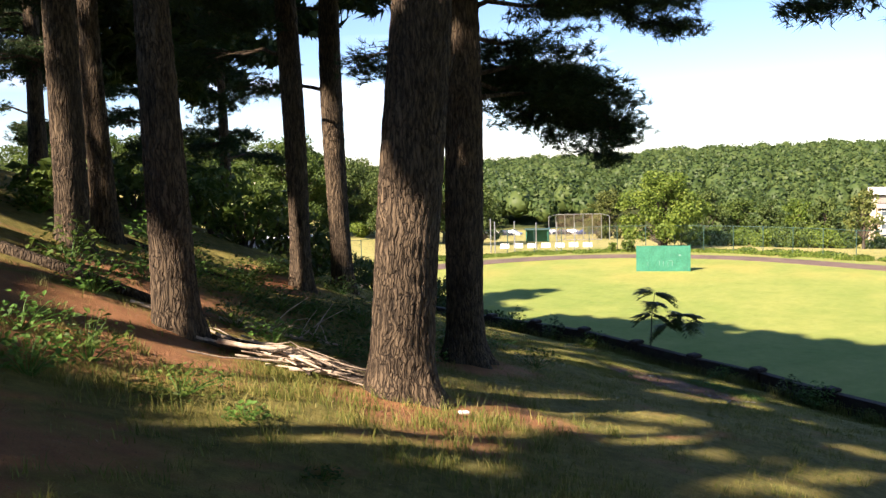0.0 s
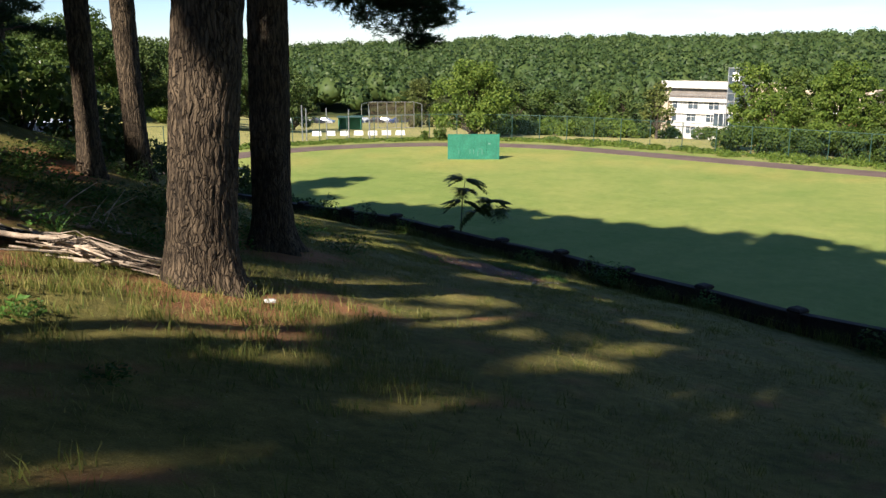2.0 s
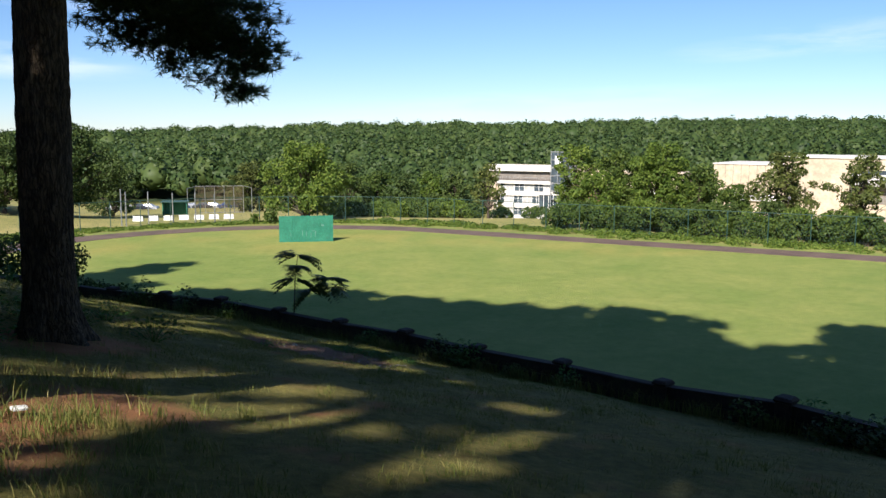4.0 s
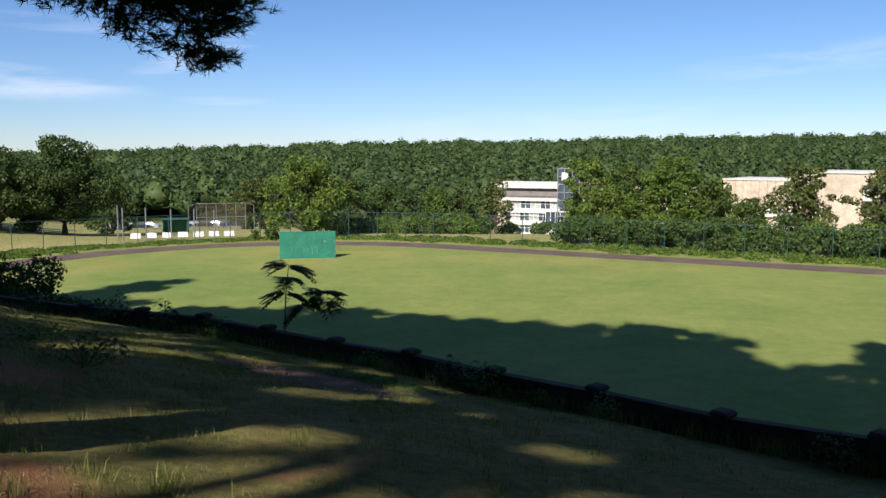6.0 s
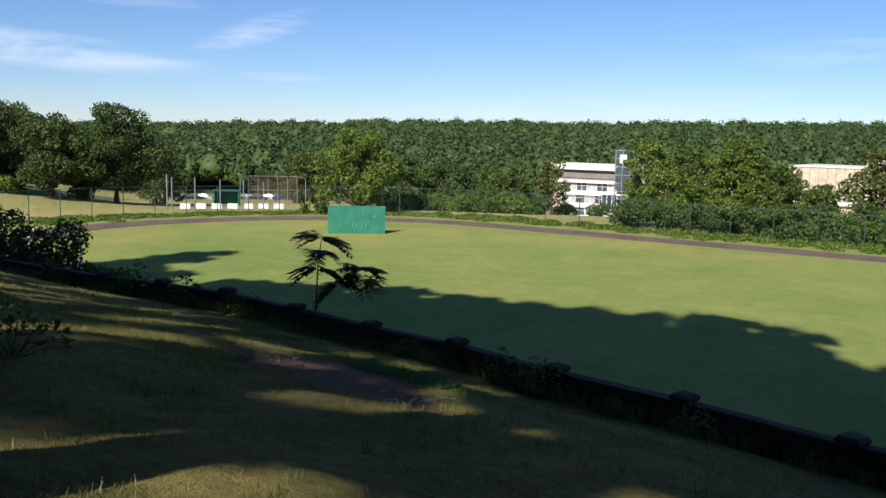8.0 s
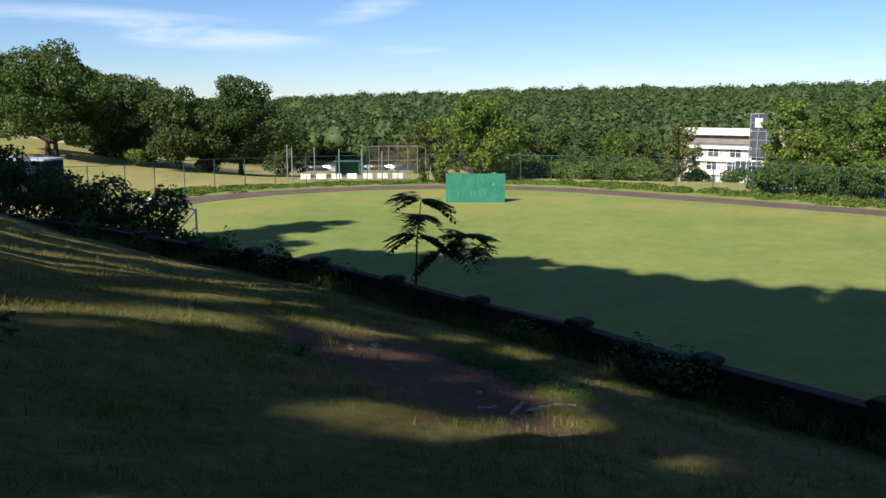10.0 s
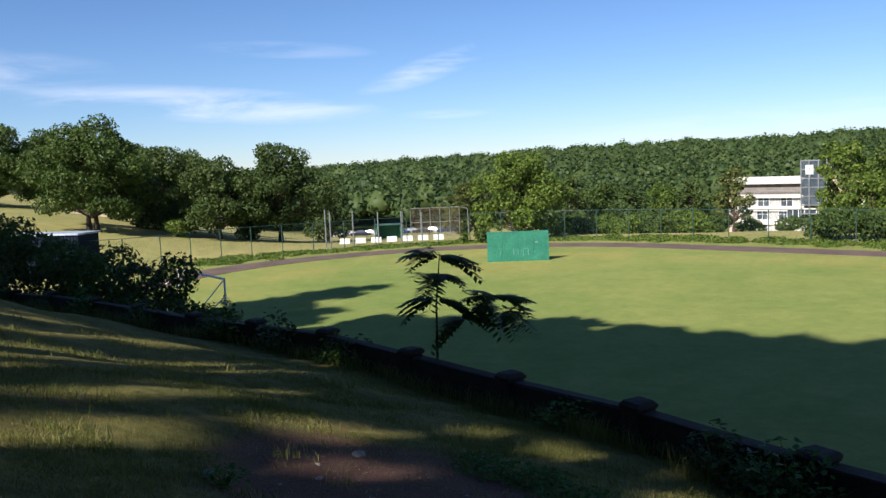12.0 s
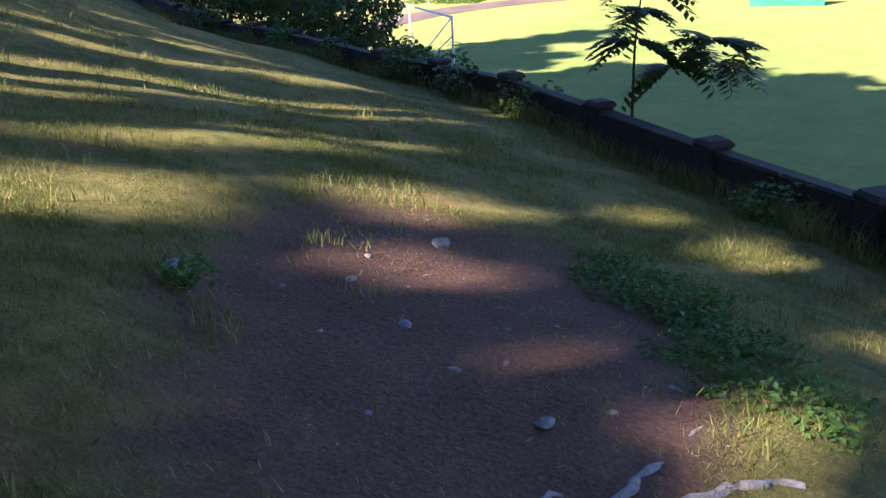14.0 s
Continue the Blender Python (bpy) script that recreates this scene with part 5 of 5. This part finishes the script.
    tagged(mesh_object("stemwork", V, F, BARK_FAR, ob, smooth=True), kind="stuff")
    return ob


def along_rail(s, d):
    """A place s metres along the rail and d metres past it."""
    x, y, h = RAIL_PTS[min(RAIL_PTS, key=lambda k: abs(k - s))]
    return x + d * math.sin(radians(h)), y - d * math.cos(radians(h))


RAIL_PTS = rail_line(-36.0, 34.0)
for i, (s, d, h, w) in enumerate(((9.5, 2.0, 1.9, 1.4), (11.5, 2.2, 2.4, 1.7), (13.5, 2.2, 3.0, 1.9), (15.5, 2.0, 3.1, 1.9), (18.0, 2.0, 3.2, 2.0), (20.5, 2.0, 3.2, 2.0), (23.0, 2.0, 3.2, 2.0), (10.2, 3.4, 2.2, 1.4), (26.0, 2.4, 2.4, 2.0), (29.0, 2.5, 2.4, 2.0), (7.4, 2.4, 1.3, 1.0), (4.8, 2.6, 1.2, 0.9), (16.8, 5.0, 2.6, 1.9), (22, 5.0, 2.8, 2.0), (12.0, 5.4, 2.4, 1.8))):
    bush(*along_rail(s, d), h, w, 300 + i, LEAVES_DARK if i % 3 else LEAVES, "dense dark shrub on the bank behind the timber rail", leaf=0.09, density=60)
for i, (x, y, h, w) in enumerate(((-6.2, 10.5, 1.6, 1.2), (-4.6, 10.8, 1.2, 1.0), (-8.2, 13.0, 2.0, 1.5), (-6.6, 14.0, 1.8, 1.3), (-10.5, 16.5, 2.2, 1.6), (-8.0, 8.8, 1.5, 1.2), (-7.6, 5.2, 1.1, 0.9))):
    bush(x, y, h, w, 330 + i, LEAVES_DARK if i % 2 else LEAVES, "leafy undergrowth bush among the pines", leaf=0.13, density=34)


def build_hedge():
    """Weeds and brush run wild along the foot of the fence."""
    rng = np.random.default_rng(77)
    line = [p for p in stadium(3.1) if p[1] > 40 and (p[0] * TRACK_N[0] + p[1] * TRACK_N[1]) > TRACK_MID - 4]
    C, N, S = [], [], []
    for x, y in line:
        right = 1.0 if x > 12 else 0.0
        for k in range(7):
            bx, by = x + rng.normal() * 1.2, y + rng.normal() * 0.6 + rng.uniform(0, 1.4) * (0.4 + right)
            h = rng.uniform(0.1, 0.3) + right * rng.uniform(0.0, 0.4) * min(1, (x - 12) / 14 if right else 0)
            n = int(70 + 200 * h)
            u = rng.normal(size=(n, 3))
            u /= np.linalg.norm(u, axis=1, keepdims=True)
            u[:, 2] = np.abs(u[:, 2])
            C.append(np.array([bx, by, z_at(bx, by)]) + u * np.array([0.9 + h * 0.3, 0.9 + h * 0.3, h]) * rng.uniform(0.6, 1.05, (n, 1)))
            N.append(u + rng.normal(size=(n, 3)) * 0.5)
            S.append(rng.uniform(0.09, 0.2, n))
    C, N, S = np.concatenate(C), np.concatenate(N), np.concatenate(S)
    N /= np.linalg.norm(N, axis=1, keepdims=True)
    V, F = leaf_quads(C, N, S, rng, 1.6)
    tagged(mesh_object("fence_weeds", V, F, LEAVES_BRIGHT), "rank green weeds and brush along the foot of the fence", "weeds", kind="stuff")


build_hedge()
for i in range(26):
    a = 19.6 + i * 0.82
    x, y = polar(a, 82.2 / (TRACK_N[0] * math.sin(radians(a)) + TRACK_N[1] * math.cos(radians(a))) + (i % 3) * 1.3, -2)
    bush(x, y, 2.3 + (i * 7 % 5) * 0.4, 2.2, 360 + i, (LEAVES, LEAVES_BRIGHT, LEAVES_DARK)[i % 3], "overgrown green brush behind the fence", leaf=0.17, density=28)
for i, (a, r, h, w) in enumerate(((3.9, 101, 2.6, 1.8), (5.8, 106, 2.4, 2.4), (7.8, 108, 2.2, 2.4), (10.0, 107, 2.6, 2.4), (12.1, 107, 2.8, 2.4), (14.2, 104, 2.0, 2.2), (16.2, 103, 1.4, 2.0), (18.4, 102, 1.6, 2.0), (4.9, 99, 2.0, 1.8), (6.6, 103, 1.8, 1.8), (9.0, 103, 2.0, 2.2), (11.0, 102, 2.4, 2.2), (13.2, 100, 2.4, 2.0), (0.3, 92, 1.6, 1.0), (-0.9, 92, 1.3, 0.8), (-14.4, 118, 2.0, 2.0), (-18.4, 112, 2.2, 2.4))):
    bush(*polar(a, r), h, w, 390 + i, LEAVES if i % 2 else LEAVES_BRIGHT, "green bush by the fence", leaf=0.17, density=28)


# ---------- sapling with feathered leaves behind the rail ----------
def frond(base, way, length, pairs, rng, sag):
    """A feathered leaf: a bent flat stalk with paired pointed leaflets growing from it."""
    base, way = np.array(base, float), np.array(way, float)
    way /= np.linalg.norm(way)
    side = np.cross(way, (0, 0, 1.0))
    side /= np.linalg.norm(side)
    V, F = [], []
    for k in range(pairs + 1):
        f = k / pairs
        p = base + way * length * f + np.array([0, 0, -sag * length * f * f])
        V += [p - side * 0.004, p + side * 0.004]
        if k:
            F.append((2 * k - 2, 2 * k - 1, 2 * k + 1, 2 * k))
    for k in range(1, pairs + 1):
        f = k / pairs
        ll = length * 0.34 * (0.65 + 0.5 * math.sin(math.pi * min(1, 0.15 + 0.8 * f)))
        for j, sg in ((0, -1), (1, 1)):
            p = V[2 * k + j]
            d = side * sg * 0.9 + way * 0.42 + np.array([0, 0, -0.35 + rng.normal() * 0.12])
            d /= np.linalg.norm(d)
            c = np.cross(d, (0, 0, 1.0)) * ll * 0.21
            n = len(V)
            V += [p + d * ll * 0.45 + c, p + d * ll, p + d * ll * 0.45 - c]
            F.append((2 * k + j, n, n + 1, n + 2))
    return V, F


def build_sapling():
    x, y = 3.62, 19.3
    z = z_at(x, y) - 0.1
    rng = np.random.default_rng(9)
    ob = thing("sapling", x, y, z, "young sapling with long feathered leaves behind the rail", "sapling")
    top = -0.62 - z
    pts = [(-0.02, -0.5, 0.3), (0.0, -0.6, top * 0.35), (0.03, -0.75, top * 0.7), (0.12, -0.85, top)]
    tube("stem", [(0, 0, 0)] + pts, [0.03, 0.026, 0.022, 0.016, 0.008], BARK_FAR, ob, 7)
    side = [(0.0, -0.6, top * 0.40), (0.45, -0.55, top * 0.58), (0.9, -0.5, top * 0.70)]
    tube("side_stem", side, [0.018, 0.013, 0.008], BARK_FAR, ob, 6)
    k = 0
    for origin, n, lo in (((0.10, -0.84, top), 15, -0.15), ((0.06, -0.8, top * 0.88), 12, -0.2), ((0.04, -0.78, top * 0.74), 10, -0.3), ((0.95, -0.5, top * 0.72), 15, -0.2), ((0.7, -0.52, top * 0.66), 12, -0.3), ((0.4, -0.55, top * 0.60), 10, -0.2), ((1.15, -0.5, top * 0.62), 9, -0.4)):
        for i in range(n):
            a = i * 2.4 + k
            way = (math.cos(a) + 0.45, math.sin(a) * 0.9, rng.uniform(lo, 0.45))
            V, F = frond(origin, way, rng.uniform(0.42, 0.72), 9, rng, rng.uniform(0.25, 0.6))
            mesh_object("frond", V, np.array(F), LEAVES_DARK, ob)
            k += 0.7
    return ob


build_sapling()
bush(4.75, 19.55, 1.25, 0.55, 420, LEAVES_DARK, "wispy fine-leaved shrub behind the rail", leaf=0.05, density=130)


# ---------- grasses, weeds, litter, stones, roots ----------
def blades(n, rng, x, y, h, w, lean=0.5):
    z = land(x, y) - 0.01
    a = rng.uniform(0, 2 * math.pi, n)
    b = rng.uniform(0, 2 * math.pi, n)
    k = h * rng.uniform(0.1, lean, n) * 1.2
    p = np.stack([x, y, z], -1)
    s = np.stack([np.cos(a) * w, np.sin(a) * w, 0 * a], -1)
    mid = p + np.stack([np.cos(b) * k * 0.35, np.sin(b) * k * 0.35, h * 0.6], -1)
    tip = p + np.stack([np.cos(b) * k, np.sin(b) * k, h], -1)
    V = np.stack([p - s, p + s, mid + s * 0.6, tip, mid - s * 0.6], 1).reshape(-1, 3)
    i = np.arange(n)[:, None] * 5
    return V, np.concatenate([i + np.array([[0, 1, 2, 4]]), ]), i + np.array([[4, 2, 3]])


def build_grass():
    rng = np.random.default_rng(5)
    n = 640000
    x, y = rng.uniform(-8, 13, n), rng.uniform(-8, 23, n)
    half = n // 2
    x[:half], y[:half] = 3.2 + rng.normal(size=half) * 3.0, 12.5 + rng.normal(size=half) * 3.6
    d, s = rail_offset(x, y)
    thick = np.clip(0.6 + 0.5 * fbm(x, y, 1.7) + 0.35 * fbm(x, y, 6.0), 0.08, 1)
    keep = (d < 0.4) & (rng.uniform(0, 1, n) < thick * (1 - 0.94 * earth_mask(x, y)) * (1 - 0.72 * litter_mask(x, y)))
    x, y = x[keep], y[keep]
    n = len(x)
    h = rng.uniform(0.018, 0.06, n) * (0.85 + 0.75 * np.clip(fbm(x, y, 3.0), -0.5, 1))
    a, b = rng.uniform(0, 6.283, n), rng.uniform(0, 6.283, n)
    k, w = h * rng.uniform(0.1, 1.1, n), rng.uniform(0.0018, 0.0042, n)
    p = np.stack([x, y, land(x, y) - 0.008], -1)
    side = np.stack([np.cos(a) * w, np.sin(a) * w, 0 * a], -1)
    V = np.stack([p - side, p + side, p + np.stack([np.cos(b) * k, np.sin(b) * k, h], -1)], 1).reshape(-1, 3)
    tagged(mesh_object("grass", V, np.arange(3 * n).reshape(-1, 3), GRASS), "short dry yellow-green grass on the slope", "grass", kind="stuff")
    # taller grass along the rail, on the bank and round the trunks
    xs, ys, hs = [], [], []
    for k in range(760):
        sx = rng.uniform(-20, 24)
        dd = rng.choice([rng.normal(-0.35, 0.12), rng.uniform(0.4, 3.0)])
        cx, cy = along_rail(sx, dd)
        m = rng.integers(14, 34)
        xs.append(cx + rng.normal(size=m) * 0.13)
        ys.append(cy + rng.normal(size=m) * 0.13)
        hs.append(rng.uniform(0.10, 0.24, m) * (1.9 if dd > 0 else 1.55))
    for cx, cy, c, hh in ((0.9, 0.0, 26, 0.2), (1.5, 0.6, 18, 0.18), (1.3, 2.6, 18, 0.16), (0.6, -0.9, 20, 0.2), (-0.8, -0.8, 20, 0.2), (2.6, 10.3, 9, 0.09), (2.4, 13.0, 14, 0.09), (-1.8, -1.8, 20, 0.18)):
        for k in range(c):
            ax, ay = cx + rng.normal() * 0.5, cy + rng.normal() * 0.5
            m = rng.integers(14, 30)
            xs.append(ax + rng.normal(size=m) * 0.07)
            ys.append(ay + rng.normal(size=m) * 0.07)
            hs.append(rng.uniform(0.4, 1.0, m) * hh)
    for k in range(5200):     # uneven tufts over the slope
        ax, ay = (rng.uniform(-5.5, 9.0), rng.uniform(-6.5, 18.0)) if k > 1700 else (rng.normal() * 1.9 - 0.6, rng.normal() * 1.3 - 1.0)
        spot = np.array([ax]), np.array([ay])
        if rail_offset(*spot)[0][0] > -0.3 or earth_mask(*spot)[0] > 0.25 or fbm(*spot, 1.4)[0] + 0.6 * rng.normal() < 0.0 or litter_mask(*spot)[0] > rng.uniform(0.2, 1.2):
            continue
        m = rng.integers(7, 15)
        xs.append(ax + rng.normal(size=m) * 0.06)
        ys.append(ay + rng.normal(size=m) * 0.06)
        hs.append(rng.uniform(0.4, 1.0, m) * rng.uniform(0.07, 0.17))
    for k in range(26):       # the tall pale clump behind the rail
        ax, ay = 9.5 + rng.normal() * 0.45, 14.9 + rng.normal() * 0.3
        m = 10
        xs.append(ax + rng.normal(size=m) * 0.06)
        ys.append(ay + rng.normal(size=m) * 0.06)
        hs.append(rng.uniform(0.8, 2.0, m))
    x, y, h = np.concatenate(xs), np.concatenate(ys), np.concatenate(hs)
    V, Q, T = blades(len(x), rng, x, y, h, rng.uniform(0.003, 0.006, len(x)), 0.7)
    tagged(mesh_object("tall_grass", V, [Q, T], GRASS), "taller seeding grass along the rail and round the trunks", "grass", kind="stuff")


build_grass()


def low_weed(x, y, w, h, seed, material, label):
    rng = np.random.default_rng(seed)
    n = int(60 + 260 * w)
    a, r = rng.uniform(0, 6.28, n), w * np.sqrt(rng.uniform(0, 1, n))
    px, py = r * np.cos(a), r * np.sin(a)
    C = np.stack([px, py, h * rng.uniform(0.25, 1.0, n) * (1 - 0.5 * (r / w) ** 2)], -1)
    N = np.stack([rng.normal(size=n) * 0.4, rng.normal(size=n) * 0.4, np.ones(n)], -1)
    N /= np.linalg.norm(N, axis=1, keepdims=True)
    ob = thing("weed", x, y, z_at(x, y) - 0.02, label, "weed", "weeds on the slope")
    V, F = leaf_quads(C, N, rng.uniform(0.03, 0.075, n) * (0.45 + h), rng, 1.5)
    tagged(mesh_object("leaf_mass", V, F, material, ob), kind="stuff")
    runs = [([(0, 0, -0.02), (px[i] * 0.6, py[i] * 0.6, C[i, 2] * 0.7), tuple(C[i])], [0.006, 0.004, 0.002]) for i in range(0, n, 6)]
    V, F = many_tubes(runs, 4)
    tagged(mesh_object("stemwork", V, F, CLOVER, ob), kind="stuff")


for i, (x, y, w, h) in enumerate(((-2.4, -1.9, 0.45, 0.55), (-2.3, -2.9, 0.4, 0.5), (-1.3, -2.2, 0.5, 0.3), (-0.5, -2.6, 0.2, 0.2), (0.5, -3.6, 0.2, 0.12), (-3.9, 0.6, 0.5, 0.6), (-4.9, 1.6, 0.55, 0.8), (-4.5, 2.9, 0.5, 0.7), (-1.9, 3.1, 0.5, 0.45), (-0.9, 2.6, 0.45, 0.4), (-3.0, 4.4, 0.6, 0.5), (-1.0, 4.6, 0.6, 0.5), (-2.0, 6.0, 0.7, 0.6), (-6.0, 6.0, 0.7, 0.7), (-5.0, 4.9, 0.6, 0.6), (-0.2, 6.2, 0.5, 0.5), (1.1, 6.6, 0.5, 0.45), (-3.1, -1.9, 0.5, 0.4), (-7.5, 4.6, 0.7, 0.7))):
    low_weed(x, y, w, h, 500 + i, CLOVER if i % 2 else LEAVES, "small leafy green weed growing among pine litter")
rng_w = random.Random(12)
for i in range(30):
    low_weed(rng_w.uniform(-4.6, 0.2), rng_w.uniform(2.0, 9.0), rng_w.uniform(0.35, 0.7), rng_w.uniform(0.2, 0.5), 700 + i, (LEAVES, CLOVER, LEAVES_DARK)[i % 3], "leafy green undergrowth in the shade of the pines")
for i in range(80):
    sx = rng_w.uniform(-20, 20)
    low_weed(*along_rail(sx, rng_w.choice((rng_w.uniform(0.5, 2.2), rng_w.uniform(0.5, 2.2), -0.40))), rng_w.uniform(0.25, 0.5), rng_w.uniform(0.3, 0.8) + (0.25 if sx > 3 else 0), 600 + i, (LEAVES_DARK, LEAVES, CLOVER)[i % 3], "leafy weed growing against the timber rail")
for i, (x, y, w, h) in enumerate(((4.45, 11.9, 0.30, 0.05), (4.8, 11.4, 0.32, 0.06), (5.1, 10.9, 0.34, 0.06), (5.4, 10.4, 0.30, 0.05), (2.75, 9.9, 0.16, 0.10), (2.3, 20.0, 0.35, 0.3))):
    low_weed(x, y, w, h + 0.03, 540 + i, CLOVER, "bright green clover creeping onto the bare earth")
    if i < 4:
        for k in range(3):
            low_weed(x + 0.24 * math.cos(k * 2.1 + i), y + 0.24 * math.sin(k * 2.1 + i), w * 0.75, h + 0.02, 560 + 3 * i + k, CLOVER, "bright green clover creeping onto the bare earth")


def build_brush_pile():
    rng = np.random.default_rng(3)
    cx, cy = -1.35, 0.75
    z = z_at(cx, cy)
    ob = thing("brush_pile", cx, cy, z, "heap of bleached broken branches beside the big pine", "brush pile")
    for i in range(58):
        L = rng.uniform(0.5, 1.7)
        a = rng.normal() * 0.38 - 0.05
        mx, my = rng.normal() * 0.45, rng.normal() * 0.2
        hh = 0.04 + max(0, 0.30 - 0.3 * abs(mx)) * rng.uniform(0, 1)
        pts = []
        for k in range(5):
            f = k / 4 - 0.5
            px, py = mx + L * f * math.cos(a) + rng.normal() * 0.015, my + L * f * math.sin(a) + rng.normal() * 0.02
            pts.append((px, py, z_at(cx + px, cy + py) - z + hh * (1 - 0.7 * abs(f)) + rng.normal() * 0.012))
        r = rng.uniform(0.007, 0.03) if i > 7 else 0.04
        tube("branch", pts, [r * (1 - 0.14 * k) for k in range(5)], DEADWOOD if i % 3 else BARK_FAR, ob, 6)


build_brush_pile()


def fallen(x0, y0, x1, y1, r, seed, label, material, twigs=0):
    rng = np.random.default_rng(seed)
    z0 = z_at(x0, y0)
    ob = thing("fallen_branch", x0, y0, z0, label, "fallen branch")
    pts = []
    for k in range(9):
        f = k / 8
        px, py = x0 + (x1 - x0) * f + rng.normal() * 0.03, y0 + (y1 - y0) * f + rng.normal() * 0.03
        pts.append((px - x0, py - y0, z_at(px, py) - z0 + r * 0.6))
    tube("bough", pts, [r * (1 - 0.07 * k) for k in range(9)], material, ob, 8)
    for i in range(twigs):
        p = Vector(pts[2 + i % 6])
        d = Vector((rng.normal(), rng.normal(), rng.uniform(0.1, 0.7))).normalized() * rng.uniform(0.3, 0.9)
        tube("twig", [p, p + d * 0.5 + Vector((0, 0, 0.04)), p + d], [0.014, 0.009, 0.004], material, ob, 5)


fallen(-5.3, 0.7, -2.9, 1.7, 0.10, 1, "dark rotting log lying in pine litter", BARK)
fallen(-3.0, 2.2, -1.6, 3.4, 0.03, 2, "dead grey branch with bare twigs", DEADWOOD, 14)
fallen(-3.6, 1.0, -2.0, 1.6, 0.025, 5, "dead grey branch with bare twigs", DEADWOOD, 8)
fallen(-6.5, 4.8, -4.3, 5.4, 0.07, 6, "dark rotting log lying in pine litter", BARK)


def root(points, r, seed):
    rng = np.random.default_rng(seed)
    x0, y0 = points[0]
    z0 = z_at(x0, y0)
    ob = thing("surface_root", x0, y0, z0, "grey gnarled tree root crossing bare earth", "root")
    fine = []
    for (ax, ay), (bx, by) in zip(points[:-1], points[1:]):
        for k in range(5):
            fine.append((ax + (bx - ax) * k / 5, ay + (by - ay) * k / 5))
    pts = [(x - x0 + rng.normal() * 0.008, y - y0 + rng.normal() * 0.008, z_at(x, y) - z0 - 0.015 - 0.055 * float(earth_mask(np.array([x]), np.array([y]))[0]) + rng.normal() * 0.005) for x, y in fine]
    n = len(pts)
    tube("root_wood", pts, [r * (0.75 + 0.4 * k / n) * (1 + 0.12 * rng.normal()) for k in range(n)], ROOT, ob, 9)


ROOT = surface("grey_root_wood", (0.20, 0.17, 0.16), (0.42, 0.37, 0.34), 14.0, 0.85, bump=0.5)
root([(5.05, 10.0), (4.94, 9.65), (4.83, 9.38), (4.78, 9.13), (4.72, 8.8)], 0.022, 1)
root([(4.64, 9.18), (4.55, 9.02), (4.42, 8.85)], 0.018, 2)
root([(5.40, 9.70), (5.16, 9.52), (4.98, 9.28), (4.9, 9.0)], 0.03, 3)


def stone(x, y, r, seed, label, material):
    rng = np.random.default_rng(seed)
    bm = bmesh.new()
    bmesh.ops.create_icosphere(bm, subdivisions=2, radius=r)
    for v in bm.verts:
        v.co *= 1 + 0.22 * noise.noise(v.co * (1.6 / r) + Vector((seed, 0, 0)))
        v.co.z *= 0.5
        v.co.x *= 1.35
    ob = part("stone", bm, material, None, "", False)
    ob.matrix_basis = pose(x, y, z_at(x, y) - 0.05 * earth_mask(np.array([x]), np.array([y]))[0] + r * 0.12, 0, 0, rng.uniform(0, 360))
    return tagged(ob, label, "stone", "stones on the bare earth")


for i, (x, y, r) in enumerate(((2.58, 10.02, 0.075), (3.35, 11.66, 0.09), (3.12, 11.07, 0.035), (3.21, 10.65, 0.045), (3.67, 10.24, 0.05), (4.48, 9.63, 0.05), (4.03, 9.87, 0.045), (4.2, 10.1, 0.02), (3.9, 9.3, 0.022), (4.7, 9.9, 0.022), (3.4, 9.9, 0.025), (4.3, 10.7, 0.02), (3.0, 10.3, 0.02), (4.9, 10.3, 0.03), (3.6, 11.3, 0.022), (4.1, 10.5, 0.02))):
    stone(x, y, r * 0.68, 20 + i, "small pale grey stone half sunk in the earth", ROCK)


def build_debris():
    """Needles, chips and twigs strewn over the bare earth and under the pines."""
    rng = np.random.default_rng(8)
    n = 26000
    x, y = rng.uniform(-6, 7, n), rng.uniform(-7, 15, n)
    keep = rng.uniform(0, 1, n) < np.maximum(earth_mask(x, y) * 0.9, litter_mask(x, y) * 0.8) + 0.04
    x, y = x[keep], y[keep]
    n = len(x)
    z = land(x, y) - 0.05 * earth_mask(x, y) + 0.012
    a, L, w = rng.uniform(0, 6.28, n), rng.uniform(0.005, 0.03, n), rng.uniform(0.0015, 0.006, n)
    c, s = np.stack([np.cos(a), np.sin(a), rng.normal(size=n) * 0.25], -1), np.stack([-np.sin(a), np.cos(a), rng.normal(size=n) * 0.3], -1)
    p = np.stack([x, y, z], -1)
    V = np.stack([p - c * L[:, None], p - s * w[:, None], p + c * L[:, None], p + s * w[:, None]], 1).reshape(-1, 3)
    tagged(mesh_object("pine_litter", V, np.arange(4 * n).reshape(-1, 4), CHIPS), "fallen needles, bark chips and twigs on the ground", "litter", kind="stuff")


CHIPS = leafage("bark_chips", [(0.15, (0.06, 0.035, 0.025)), (0.5, (0.2, 0.11, 0.07)), (0.85, (0.42, 0.31, 0.23))], 0.0, 0.9, 0.3)
build_debris()
bm = bmesh.new()
box(bm, (0.12, 0.07, 0.03), pose(0, 0, 0.02, 4, 6, 20), 0.012)
scrap = part("paper_scrap", bm, WHITE_PAINT)
scrap.matrix_basis = pose(0.85, 0.26, z_at(0.85, 0.26) + 0.04, 0, 0, 10)
tagged(scrap, "crumpled white scrap of litter beside the big pine", "litter")
